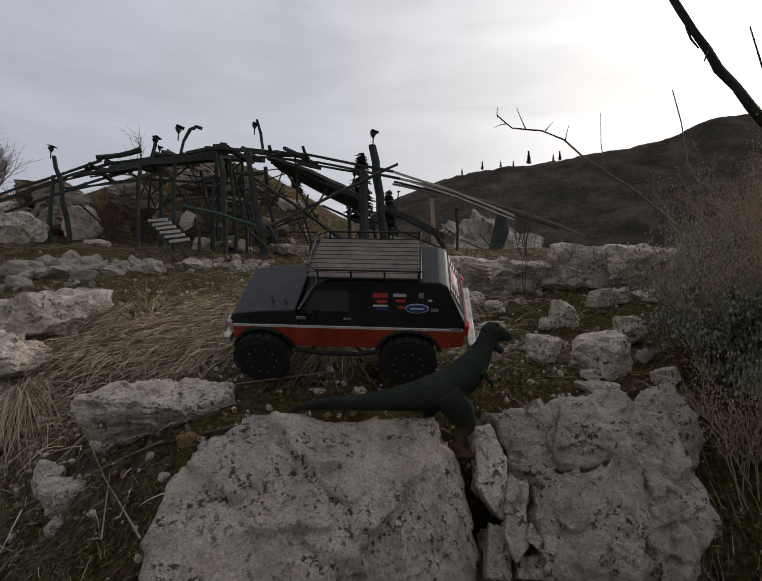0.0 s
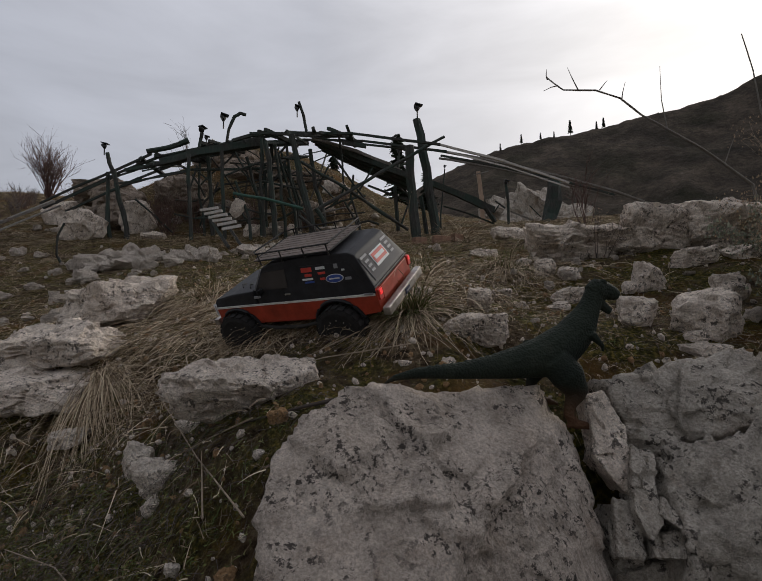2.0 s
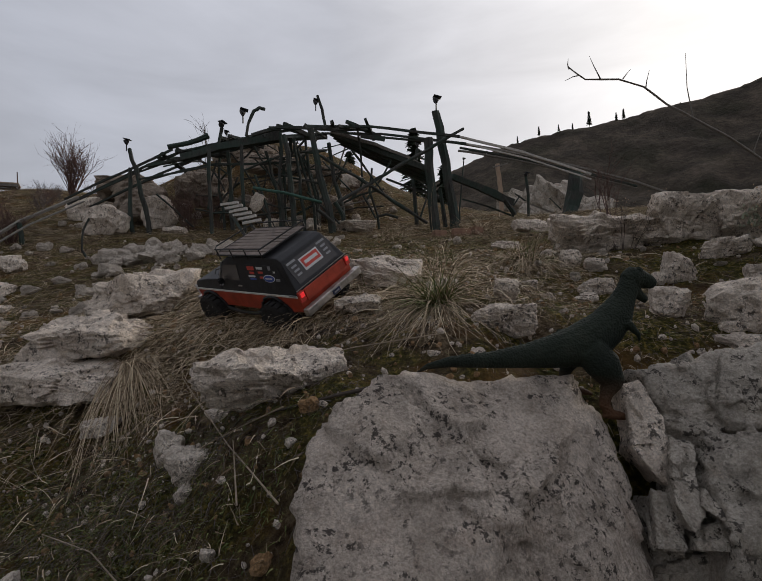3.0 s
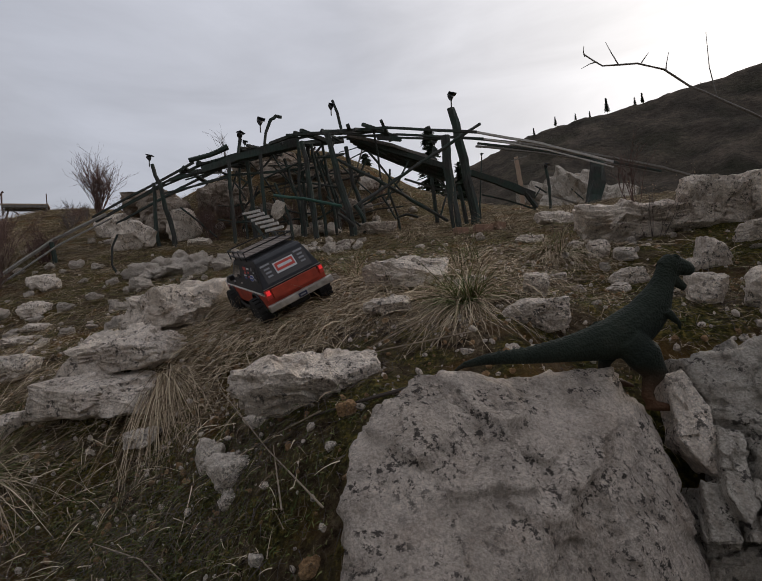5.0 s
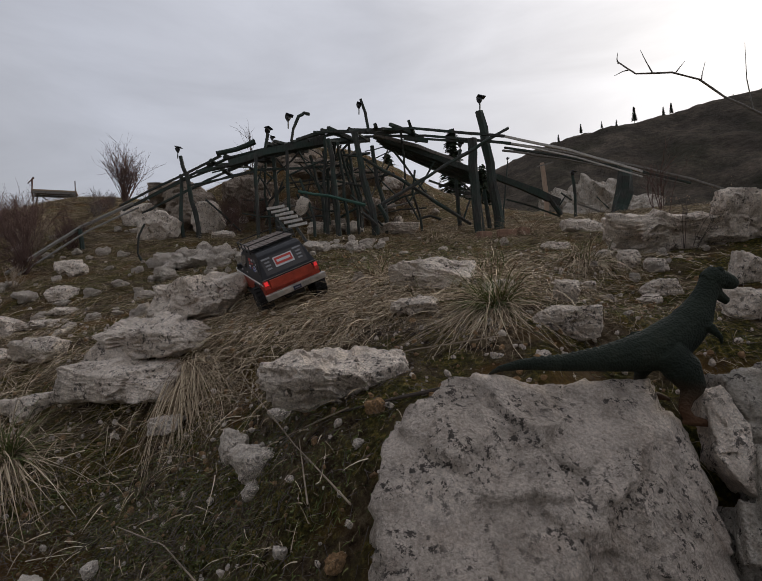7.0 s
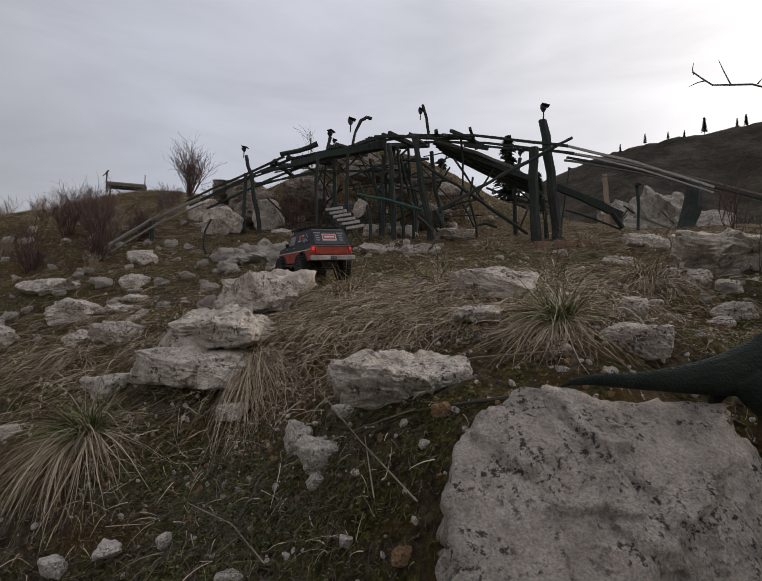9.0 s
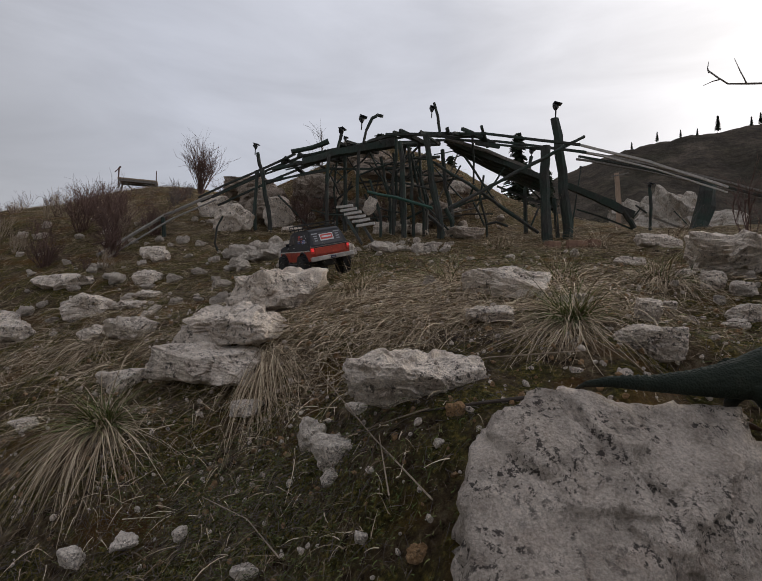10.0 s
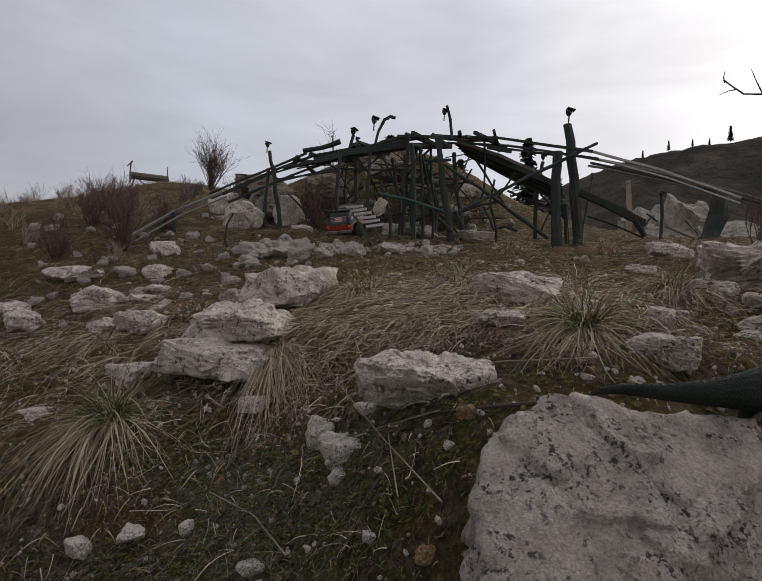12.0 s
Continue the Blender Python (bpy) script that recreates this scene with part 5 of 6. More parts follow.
def make_gravel():
    rng = random.Random(9)
    d, fc = ico(1)
    for name, mat, n, label in (("gravel", LIMESTONE, 2800, "pale gravel chips scattered on the soil"), ("dark_grit", OCHRE_STONE, 2600, "brown grit scattered on the soil")):
        verts, faces = [], []
        for _ in range(n):
            x, y = rng.gauss(-0.6, 0.9), rng.uniform(0.5, 1.2) + abs(rng.gauss(0, 0.9))
            s = rng.choice((0.0018, 0.002, 0.0025, 0.003, 0.004, 0.006, 0.008)) * rng.uniform(0.7, 1.3) * (1 + 0.3 * max(0, y - 1))
            m = pose(x, y, gzn(x, y) + s * 0.35, rng.uniform(0, 360), rng.uniform(0, 360), 0) @ Matrix.Diagonal((s, s * rng.uniform(0.6, 1), s * rng.uniform(0.5, 0.9), 1))
            b = len(verts)
            verts += [m @ Vector(v * rng.uniform(0.75, 1.2)) for v in d]
            faces += [[b + i for i in f] for f in fc]
        tagged(new(name, mesh_of(name, verts, faces, mat, False)), label, "gravel", kind="stuff")


make_rubble()
make_gravel()


# ---- dry grass ----
def strand(verts, faces, base, direction, length, width, droop, rng, segs=6):
    """One dead grass blade: it rises, bends over and then lies along the ground."""
    p, d = Vector(base), Vector(direction).normalized()
    step = length / segs
    side = d.cross(Vector((0, 0, 1)))
    side = side.normalized() if side.length > 1e-3 else Vector((1, 0, 0))
    roll = Matrix.Rotation(rng.uniform(-0.9, 0.9), 3, d)
    side = roll @ side
    n0 = len(verts)
    wob = Vector((rng.uniform(-1, 1), rng.uniform(-1, 1), 0)) * 0.12
    for k in range(segs + 1):
        w = width * (1 - 0.75 * k / segs)
        verts.append(p - side * w)
        verts.append(p + side * w)
        d = (d + Vector((0, 0, -droop)) + wob).normalized()
        p = p + d * step
        g = gzn(p.x, p.y) + 0.003
        if p.z < g:
            p.z = g
            d.z = max(d.z, -0.25)
    for k in range(segs):
        a = n0 + 2 * k
        faces.append((a, a + 1, a + 3, a + 2))


def tussock(name, label, x, y, n, length, spread, flow, seed, width=0.0011, green=0.0, rise=0.7, scatter=0.55):
    """A clump of blades from one base; flow: the way the blades fall."""
    rng = random.Random(seed)
    t = new(name)
    tagged(t, label, "grass tuft", "dry tussocks")
    for part_name, count, mat in (("straw_tuft", int(n * (1 - green)), STRAW), ("green_tuft", int(n * green), GRASS)):
        verts, faces = [], []
        for _ in range(count):
            a = rng.uniform(0, 6.283)
            r = spread * math.sqrt(rng.random())
            bx, by = x + r * math.cos(a), y + r * math.sin(a)
            up = rise if part_name == "straw_tuft" else 1.3
            dv = Vector((math.cos(a) * 0.9 + flow[0] + rng.gauss(0, scatter), math.sin(a) * 0.9 + flow[1] + rng.gauss(0, scatter), up * rng.uniform(0.4, 1.2)))
            ln = length * rng.uniform(0.4, 1.15) * (1 if part_name == "straw_tuft" else 0.5)
            strand(verts, faces, (bx, by, gzn(bx, by)), dv, ln, width * rng.uniform(0.6, 1.3), rng.uniform(0.22, 0.42) if part_name == "straw_tuft" else 0.12, rng)
        if count:
            tagged(ob_part(part_name, mesh_of(part_name, verts, faces, mat), t), kind="stuff")
    return t


def straw_mat(name, label, zones, seed, width=0.0009, mat=None):
    """Loose litter of fallen blades. zones: x, y, radius x, radius y, heading, count, length."""
    rng = random.Random(seed)
    verts, faces = [], []
    for zx, zy, rx, ry, head, n, ln in zones:
        for _ in range(n):
            x, y = zx + rng.gauss(0, rx), zy + rng.gauss(0, ry)
            a = radians(head + rng.gauss(0, 85))
            z = gzn(x, y) + rng.uniform(0.0, 0.022)
            strand(verts, faces, (x, y, z), (math.cos(a), math.sin(a), rng.uniform(-0.1, 0.35)), ln * rng.uniform(0.4, 1.3), width * rng.uniform(0.6, 1.5) * (1 + 0.25 * max(0, y - 1.2)), rng.uniform(0.1, 0.3), rng, 5)
    tagged(new(name, mesh_of(name, verts, faces, mat or STRAW)), label, "dry grass", kind="stuff")


tussock("grass_tussock", "dry straw tussock with green heart, blades spilling downhill", -0.13, 1.33, 950, 0.27, 0.035, (-0.65, -0.65), 1, 0.0012, 0.38, 0.7)
tussock("grass_tussock", "dry straw tussock with green heart, blades spilling downhill", -1.42, 1.16, 620, 0.34, 0.04, (0.25, -0.75), 2, 0.0015, 0.36, 0.65)
tussock("grass_tussock", "long flattened straw clump hanging over the bank", -1.02, 1.42, 300, 0.42, 0.05, (1.7, -2.2), 3, 0.0012, 0.0, 0.3, 0.35)
tussock("grass_tussock", "wind-flattened straw clump beside the boulder", -0.55, 1.46, 200, 0.24, 0.12, (-0.3, -0.4), 5, 0.0012, 0.03, 0.4)
tussock("grass_tussock", "wind-flattened straw clump on the slope", -0.30, 1.50, 200, 0.24, 0.12, (-0.3, -0.3), 6, 0.0012, 0.05, 0.45)
tussock("grass_tussock", "straw clump beside a pale boulder", -0.95, 1.95, 600, 0.30, 0.08, (-0.1, -0.6), 7, 0.0013, 0.08, 0.8)
tussock("grass_tussock", "straw clump on the slope below the bridge", -0.60, 2.0, 700, 0.34, 0.12, (-0.7, -0.4), 8, 0.0014, 0.1, 0.6)
tussock("grass_tussock", "straw clump on the slope below the bridge", -0.15, 2.15, 600, 0.32, 0.12, (-0.6, -0.3), 9, 0.0014, 0.12, 0.6)
tussock("grass_tussock", "straw clump beside mossy stones", 0.25, 2.05, 500, 0.24, 0.08, (0.2, -0.6), 10, 0.0013, 0.2, 0.9)
tussock("grass_tussock", "straw clump on the lower bank", -2.05, 1.75, 350, 0.26, 0.10, (0.2, -0.5), 12, 0.0014, 0.05, 0.6)
tussock("grass_tussock", "small straw clump on the weedy slope", -2.45, 1.55, 300, 0.26, 0.10, (0.2, -0.5), 13, 0.0014, 0.08, 0.6)
tussock("grass_tussock", "tawny upright grass at the foot of the bridge", 0.20, 3.85, 350, 0.24, 0.12, (0.0, -0.2), 14, 0.0018, 0.05, 1.6)
tussock("grass_tussock", "tawny upright grass at the foot of the bridge", 0.75, 4.0, 300, 0.24, 0.14, (0.0, -0.2), 15, 0.0018, 0.05, 1.6)
tussock("grass_tussock", "tawny upright grass at the foot of the bridge", -0.45, 3.75, 250, 0.18, 0.14, (0.0, -0.2), 16, 0.0018, 0.15, 1.6)

straw_mat("straw_litter", "fallen straw litter over the near slope", [
    (-0.75, 1.40, 0.22, 0.10, 230, 900, 0.13), (-0.40, 1.42, 0.25, 0.10, 210, 1500, 0.12), (-0.60, 1.65, 0.45, 0.14, 200, 2600, 0.13), (-0.30, 1.95, 0.5, 0.25, 200, 2600, 0.14),
    (-1.15, 1.22, 0.25, 0.12, 250, 260, 0.08), (-1.35, 1.0, 0.25, 0.12, 265, 120, 0.07), (-0.80, 1.02, 0.2, 0.08, 240, 90, 0.05), (-0.55, 0.84, 0.14, 0.08, 250, 90, 0.05), (-1.0, 0.85, 0.3, 0.1, 250, 130, 0.07),
    (-1.7, 1.5, 0.4, 0.25, 235, 1700, 0.14), (-2.4, 1.9, 0.5, 0.4, 240, 1800, 0.15), (-2.2, 5.0, 1.0, 0.6, 240, 800, 0.16), (-0.8, 4.9, 0.6, 0.5, 240, 1200, 0.2),
], 21)
straw_mat("fine_litter", "short dry litter over the whole slope", [
    (0.35, 1.25, 0.25, 0.15, 30, 1600, 0.035), (0.65, 0.85, 0.18, 0.25, 60, 1800, 0.05),
    (-1.0, 2.4, 1.0, 0.5, 0, 4500, 0.06), (0.4, 2.3, 0.6, 0.5, 90, 1600, 0.06), (-1.2, 3.2, 1.3, 0.4, 0, 3000, 0.08), (-2.6, 2.6, 0.9, 0.6, 60, 5200, 0.10), (0.2, 3.4, 0.8, 0.4, 60, 2200, 0.10), (-3.7, 3.4, 0.8, 0.5, 60, 4500, 0.13), (-5.5, 5.5, 1.3, 0.9, 60, 6000, 0.22), (-1.5, 3.7, 1.0, 0.3, 60, 2500, 0.12), (-1.6, 5.5, 1.2, 0.5, 60, 1600, 0.14), (1.2, 4.2, 0.7, 0.6, 60, 2500, 0.16),
], 22, 0.0006, FINE_STRAW)
straw_mat("bank_litter", "short dark rotting litter on the mossy bank", [
    (-0.7, 1.1, 0.4, 0.22, 0, 2400, 0.03), (-1.2, 0.9, 0.4, 0.2, 90, 3400, 0.035), (-0.7, 0.8, 0.3, 0.1, 40, 1400, 0.025),
], 25, 0.0006, DARK_LITTER)
straw_mat("twig_litter", "thin grey-brown dead twigs strewn over the bank", [
    (-1.05, 1.05, 0.35, 0.16, 240, 2000, 0.06), (-0.65, 0.95, 0.2, 0.12, 250, 1500, 0.045), (-1.4, 0.85, 0.3, 0.12, 250, 1000, 0.05), (-2.0, 1.9, 0.6, 0.4, 230, 1200, 0.08), (-0.4, 1.25, 0.3, 0.08, 200, 500, 0.06), (0.55, 1.0, 0.2, 0.2, 60, 600, 0.06), (0.5, 1.7, 0.3, 0.3, 120, 600, 0.07), (-0.6, 2.6, 0.8, 0.4, 200, 900, 0.09),
], 24, 0.0006, TWIG)
straw_mat("green_sprouts", "short green grass sprouts between the litter", [
    (-0.72, 0.95, 0.15, 0.10, 80, 2600, 0.014), (-1.05, 1.08, 0.2, 0.1, 80, 2600, 0.018), (-0.65, 0.78, 0.2, 0.08, 80, 1800, 0.012), (-0.42, 0.86, 0.08, 0.06, 80, 350, 0.014), (-1.0, 2.6, 0.8, 0.35, 80, 1200, 0.05), (-0.4, 3.1, 0.6, 0.3, 80, 1000, 0.06), (0.4, 1.6, 0.3, 0.3, 80, 700, 0.03), (-1.0, 0.78, 0.3, 0.08, 80, 500, 0.014),
], 23, 0.0008, GRASS)


# ---- twigs, dead branches, shrubs ----
REDTWIG = wood_material("reddish_bare_twig", (0.055, 0.030, 0.024), (0.15, 0.085, 0.068))
SAGE = blade_material("grey_green_leaf", (0.07, 0.076, 0.052), (0.16, 0.17, 0.118), (0.30, 0.305, 0.22))
TAWNY = blade_material("tawny_seed_heads", (0.12, 0.085, 0.054), (0.26, 0.18, 0.112), (0.42, 0.29, 0.18))


def branchy(bm, base, d, length, r, depth, rng, spread=0.5, tips=None, up=0.12):
    p, d = Vector(base), Vector(d).normalized()
    n = 4
    pts = [p.copy()]
    for k in range(n):
        d = (d + Vector([rng.gauss(0, 0.13) for _ in range(3)]) + Vector((0, 0, up * 0.3))).normalized()
        p = p + d * length / n
        pts.append(p.copy())
        if depth > 0 and k >= 1:
            for _ in range(rng.choice((1, 1, 2))):
                e = (d + Vector([rng.gauss(0, spread) for _ in range(3)]) + Vector((0, 0, up))).normalized()
                branchy(bm, p, e, length * rng.uniform(0.35, 0.6), r * 0.55, depth - 1, rng, spread, tips, up)
    tube(bm, pts, r, 4, r * 0.4)
    if tips is not None:
        tips.append(p.copy())


def shrub(name, label, x, y, h, n, seed, mat, spread=0.3, depth=2, r=0.003, heads=0, group="bare shrubs", lean=(0, 0), head_mat=None, head_name="seed_mass", head_size=1.0):
    rng = random.Random(seed)
    t = new(name)
    tagged(t, label, "shrub", group)
    bm = bmesh.new()
    tips = []
    for _ in range(n):
        a = rng.uniform(0, 6.283)
        k = rng.random() * spread
        bx, by = x + 0.25 * k * h * math.cos(a), y + 0.25 * k * h * math.sin(a)
        branchy(bm, (bx, by, gz(bx, by) - 0.02), (math.cos(a) * k + lean[0], math.sin(a) * k + lean[1], 1), h * rng.uniform(0.55, 1.0), r * rng.uniform(0.7, 1.2), depth, rng, 0.42, tips)
    tagged(part("twig_mass", bm, mat, t), kind="stuff")
    if heads:
        verts, faces = [], []
        for p in tips:
            for _ in range(heads):
                c = p + Vector([rng.gauss(0, 0.012) for _ in range(3)])
                s = rng.uniform(0.001, 0.0028) * head_size
                b = len(verts)
                verts += [c + Vector((s, 0, 0)), c + Vector((-s * 0.5, s, 0)), c + Vector((-s * 0.5, -s, 0)), c + Vector((0, 0, s * 2.2))]
                faces += [(b, b + 1, b + 2), (b, b + 1, b + 3), (b + 1, b + 2, b + 3), (b, b + 2, b + 3)]
        tagged(ob_part(head_name, mesh_of(head_name, verts, faces, head_mat or TAWNY, False), t), kind="stuff")
    return t


for k, (x, y, h, n) in enumerate(((0.80, 1.20, 0.32, 20), (1.02, 1.45, 0.38, 18), (1.26, 1.65, 0.40, 18), (0.74, 0.98, 0.22, 16), (1.40, 1.90, 0.42, 18), (1.45, 1.65, 0.42, 18), (0.92, 1.10, 0.30, 18), (1.10, 1.30, 0.38, 20), (0.86, 0.82, 0.18, 14))):
    shrub("dry_weed", "dense dry brown weed with tawny seed heads", x, y, h, n, 60 + k, WEED, 0.36, 2, 0.0016, 6, "dry weeds beside the outcrop")
for k, (x, y, h) in enumerate(((0.84, 1.25, 0.17), (0.95, 1.42, 0.20), (1.08, 1.55, 0.22), (0.98, 1.22, 0.16), (1.18, 1.38, 0.22), (1.22, 1.75, 0.22), (0.86, 1.08, 0.12), (1.32, 1.55, 0.25))):
    shrub("leafy_bush", "low grey-green leafy bush among dry weeds", x, y, h, 22, 160 + k, TWIG, 0.9, 2, 0.0016, 10, "grey-green bushes beside the outcrop", (0, 0), SAGE, "leaf_mass", 1.9)
shrub("dry_weed", "thin dry weed in front of the outcrop", 0.62, 2.15, 0.22, 10, 75, TWIG, 0.7, 1, 0.0015, 2, "dry weeds beside the outcrop")
shrub("bare_shrub", "thin bare reddish shrub beyond the ramp", 1.15, 3.9, 0.36, 9, 76, REDTWIG, 0.35, 2, 0.004)
shrub("bare_shrub", "upright bare reddish shrub on the ridge", -5.2, 6.5, 0.60, 60, 77, REDTWIG, 0.20, 2, 0.005)
for k, (x, y, h) in enumerate(((-3.55, 3.25, 0.26), (-3.75, 3.45, 0.36), (-4.05, 3.40, 0.28), (-4.4, 3.9, 0.28), (-3.3, 3.45, 0.22), (-4.8, 4.1, 0.28), (-3.2, 2.9, 0.18), (-3.6, 2.7, 0.2))):
    shrub("bare_shrub", "tangled bare reddish shrub on the weedy slope", x, y, h, 34, 80 + k, REDTWIG, 0.6, 2, 0.0035)
for k, (x, y, h) in enumerate(((-2.30, 4.25, 0.32), (-2.05, 4.3, 0.3), (-2.2, 4.05, 0.26), (-1.4, 5.2, 0.2), (-0.9, 5.3, 0.2), (-1.6, 4.5, 0.26), (-1.85, 4.7, 0.28), (-1.2, 4.6, 0.22), (-2.6, 4.6, 0.26), (-1.0, 4.9, 0.22), (-2.5, 5.2, 0.24))):
    shrub("bare_shrub", "bare reddish shrub under the bridge", x, y, h, 18, 90 + k, REDTWIG, 0.6, 2, 0.003)
rngs = random.Random(44)
for k in range(30):
    x, y = rngs.uniform(-6.2, -3.0), 0
    y = 2.2 - 0.55 * (x + 3.0) + rngs.uniform(0, 1.3)
    shrub("bare_shrub", "low tangle of bare twigs on the weedy slope", x, y, rngs.uniform(0.10, 0.2), 12, 110 + k, REDTWIG if k % 2 else WEED, 0.8, 2, 0.0022)
for k in range(14):
    x, y = rngs.uniform(-5.6, -2.5), rngs.uniform(4.7, 6.3)
    shrub("bare_shrub", "low tangle of bare twigs on the ridge", x, y, rngs.uniform(0.10, 0.22), 14, 150 + k, REDTWIG if k % 2 else TWIG, 0.7, 2, 0.003)
shrub("bare_sapling", "slender bare sapling behind the bridge", -2.75, 5.6, 0.5, 5, 95, TWIG, 0.5, 2, 0.005)
shrub("bare_shrub", "low bare shrub near the ridge bench", -6.6, 6.0, 0.2, 7, 96, REDTWIG, 0.5, 2, 0.005)


def limb(name, label, pts, r, twigs, seed, mat=None):
    """A crooked dead limb with side twigs."""
    rng = random.Random(seed)
    t = tagged(new(name), label, "branch")
    part("limb", stick(bmesh.new(), pts, r, seed, 6, False, 0.35 if mat is None else 0.65), mat or GREY_WOOD, t)
    for a, b in twigs:
        a, b = Vector(a), Vector(b)
        mid = a.lerp(b, 0.5) + Vector([rng.gauss(0, 0.008) for _ in range(3)])
        part("twig", tube(bmesh.new(), [a, mid, b], r * 0.4 if mat is None else 0.004, 5, r * 0.12), mat or GREY_WOOD, t)


limb("dead_branch", "arching dead grey branch over the outcrop", [(1.04, 4.37, 2.31), (1.18, 4.37, 2.19), (1.46, 4.41, 2.18), (1.68, 4.47, 2.12), (1.87, 4.51, 1.97), (2.31, 4.51, 1.68), (2.81, 4.62, 1.33), (2.98, 4.68, 0.67)], 0.015,
     [((1.30, 4.37, 2.18), (1.22, 4.37, 2.38)), ((2.07, 4.51, 1.84), (2.02, 4.47, 2.37)), ((1.13, 4.37, 2.23), (1.01, 4.36, 2.19)), ((1.49, 4.41, 2.18), (1.55, 4.39, 2.25)), ((1.69, 4.47, 2.10), (1.72, 4.45, 2.25)), ((2.55, 4.56, 1.51), (2.65, 4.52, 1.79)), ((1.05, 4.37, 2.29), (1.05, 4.37, 2.38))], 5)
limb("dead_branch", "upright thin dead branch by the outcrop", [(2.55, 4.24, 2.48), (2.63, 4.26, 2.19), (2.69, 4.28, 1.85), (2.82, 4.28, 1.58), (2.79, 4.30, 1.27), (2.68, 4.24, 0.70)], 0.011,
     [((2.68, 4.28, 1.93), (2.82, 4.24, 2.09)), ((2.79, 4.28, 1.63), (2.56, 4.24, 1.81)), ((2.81, 4.30, 1.45), (3.02, 4.26, 1.71)), ((2.79, 4.30, 1.34), (2.60, 4.28, 1.54))], 6)
limb("dead_branch", "thick dark bare branch leaning in overhead", [(0.74, 1.25, 1.36), (0.82, 1.26, 1.24), (0.90, 1.29, 1.16), (1.01, 1.32, 1.07), (1.17, 1.38, 0.94), (1.45, 1.5, 0.42)], 0.015,
     [((0.80, 1.26, 1.26), (0.83, 1.26, 1.20)), ((0.86, 1.27, 1.20), (0.85, 1.27, 1.17)), ((1.10, 1.35, 1.0), (1.02, 1.33, 1.30))], 7, BURNT_WOOD)

TWIGS = [
    [(-0.80, 1.31), (-0.51, 0.93), (-0.36, 0.76)], [(-0.62, 1.02), (-0.50, 0.95), (-0.40, 0.92)], [(-0.50, 0.93), (-0.44, 0.80)],
    [(-0.95, 1.0), (-0.78, 0.92), (-0.66, 0.84)], [(-0.60, 1.22), (-0.30, 1.08), (-0.12, 1.12)], [(-0.35, 1.10), (-0.20, 1.22)], [(0.62, 0.86), (0.78, 0.80)], [(-2.0, 1.3), (-1.75, 1.35)],
]
for k, line in enumerate(TWIGS):
    pts = [(x, y, gz(x, y) + 0.02) for x, y in line]
    t = tagged(new("fallen_twig"), "thin bleached twig lying on the bank", "twig", "fallen twigs")
    part("stem", stick(bmesh.new(), pts, 0.0016, 200 + k, 5, False, 0.5), WEED, t)
t = tagged(new("dead_root"), "dark brown root lying behind the large block", "root")
part("stem", stick(bmesh.new(), [(-0.42, 0.93, gz(-0.42, 0.93) + 0.012), (-0.30, 0.90, gz(-0.30, 0.90) + 0.02), (-0.18, 0.94, gz(-0.18, 0.94) + 0.02)], 0.004, 260, 7, False, 0.5), BARK, t)


# ---- toy dinosaur ----
def dino_material():
    m, nt, bs = nodes("green_black_vinyl")
    base = ramp(nt, tex(nt, 12, 5, 0.6), [(0.35, (0.012, 0.016, 0.013)), (0.6, (0.022, 0.028, 0.021)), (0.78, (0.040, 0.042, 0.032))])
    co = nt.nodes.new("ShaderNodeTexCoord")
    sp = nt.nodes.new("ShaderNodeSeparateXYZ")
    nt.links.new(co.outputs["Object"], sp.inputs["Vector"])
    leg = ramp(nt, sp.outputs["Z"], [(0.02, (1, 1, 1)), (0.075, (0, 0, 0))])
    base = mix(nt, leg, base, (0.085, 0.045, 0.026))
    nt.links.new(base, bs.inputs["Base Color"])
    bs.inputs["Roughness"].default_value = 0.8
    bs.inputs["Specular IOR Level"].default_value = 0.12
    bump(nt, bs, mix(nt, 0.5, tex(nt, 130, 4, 0.6), tex(nt, 260, 2, 0.5, "Voronoi")), 0.8, 0.004)
    return m


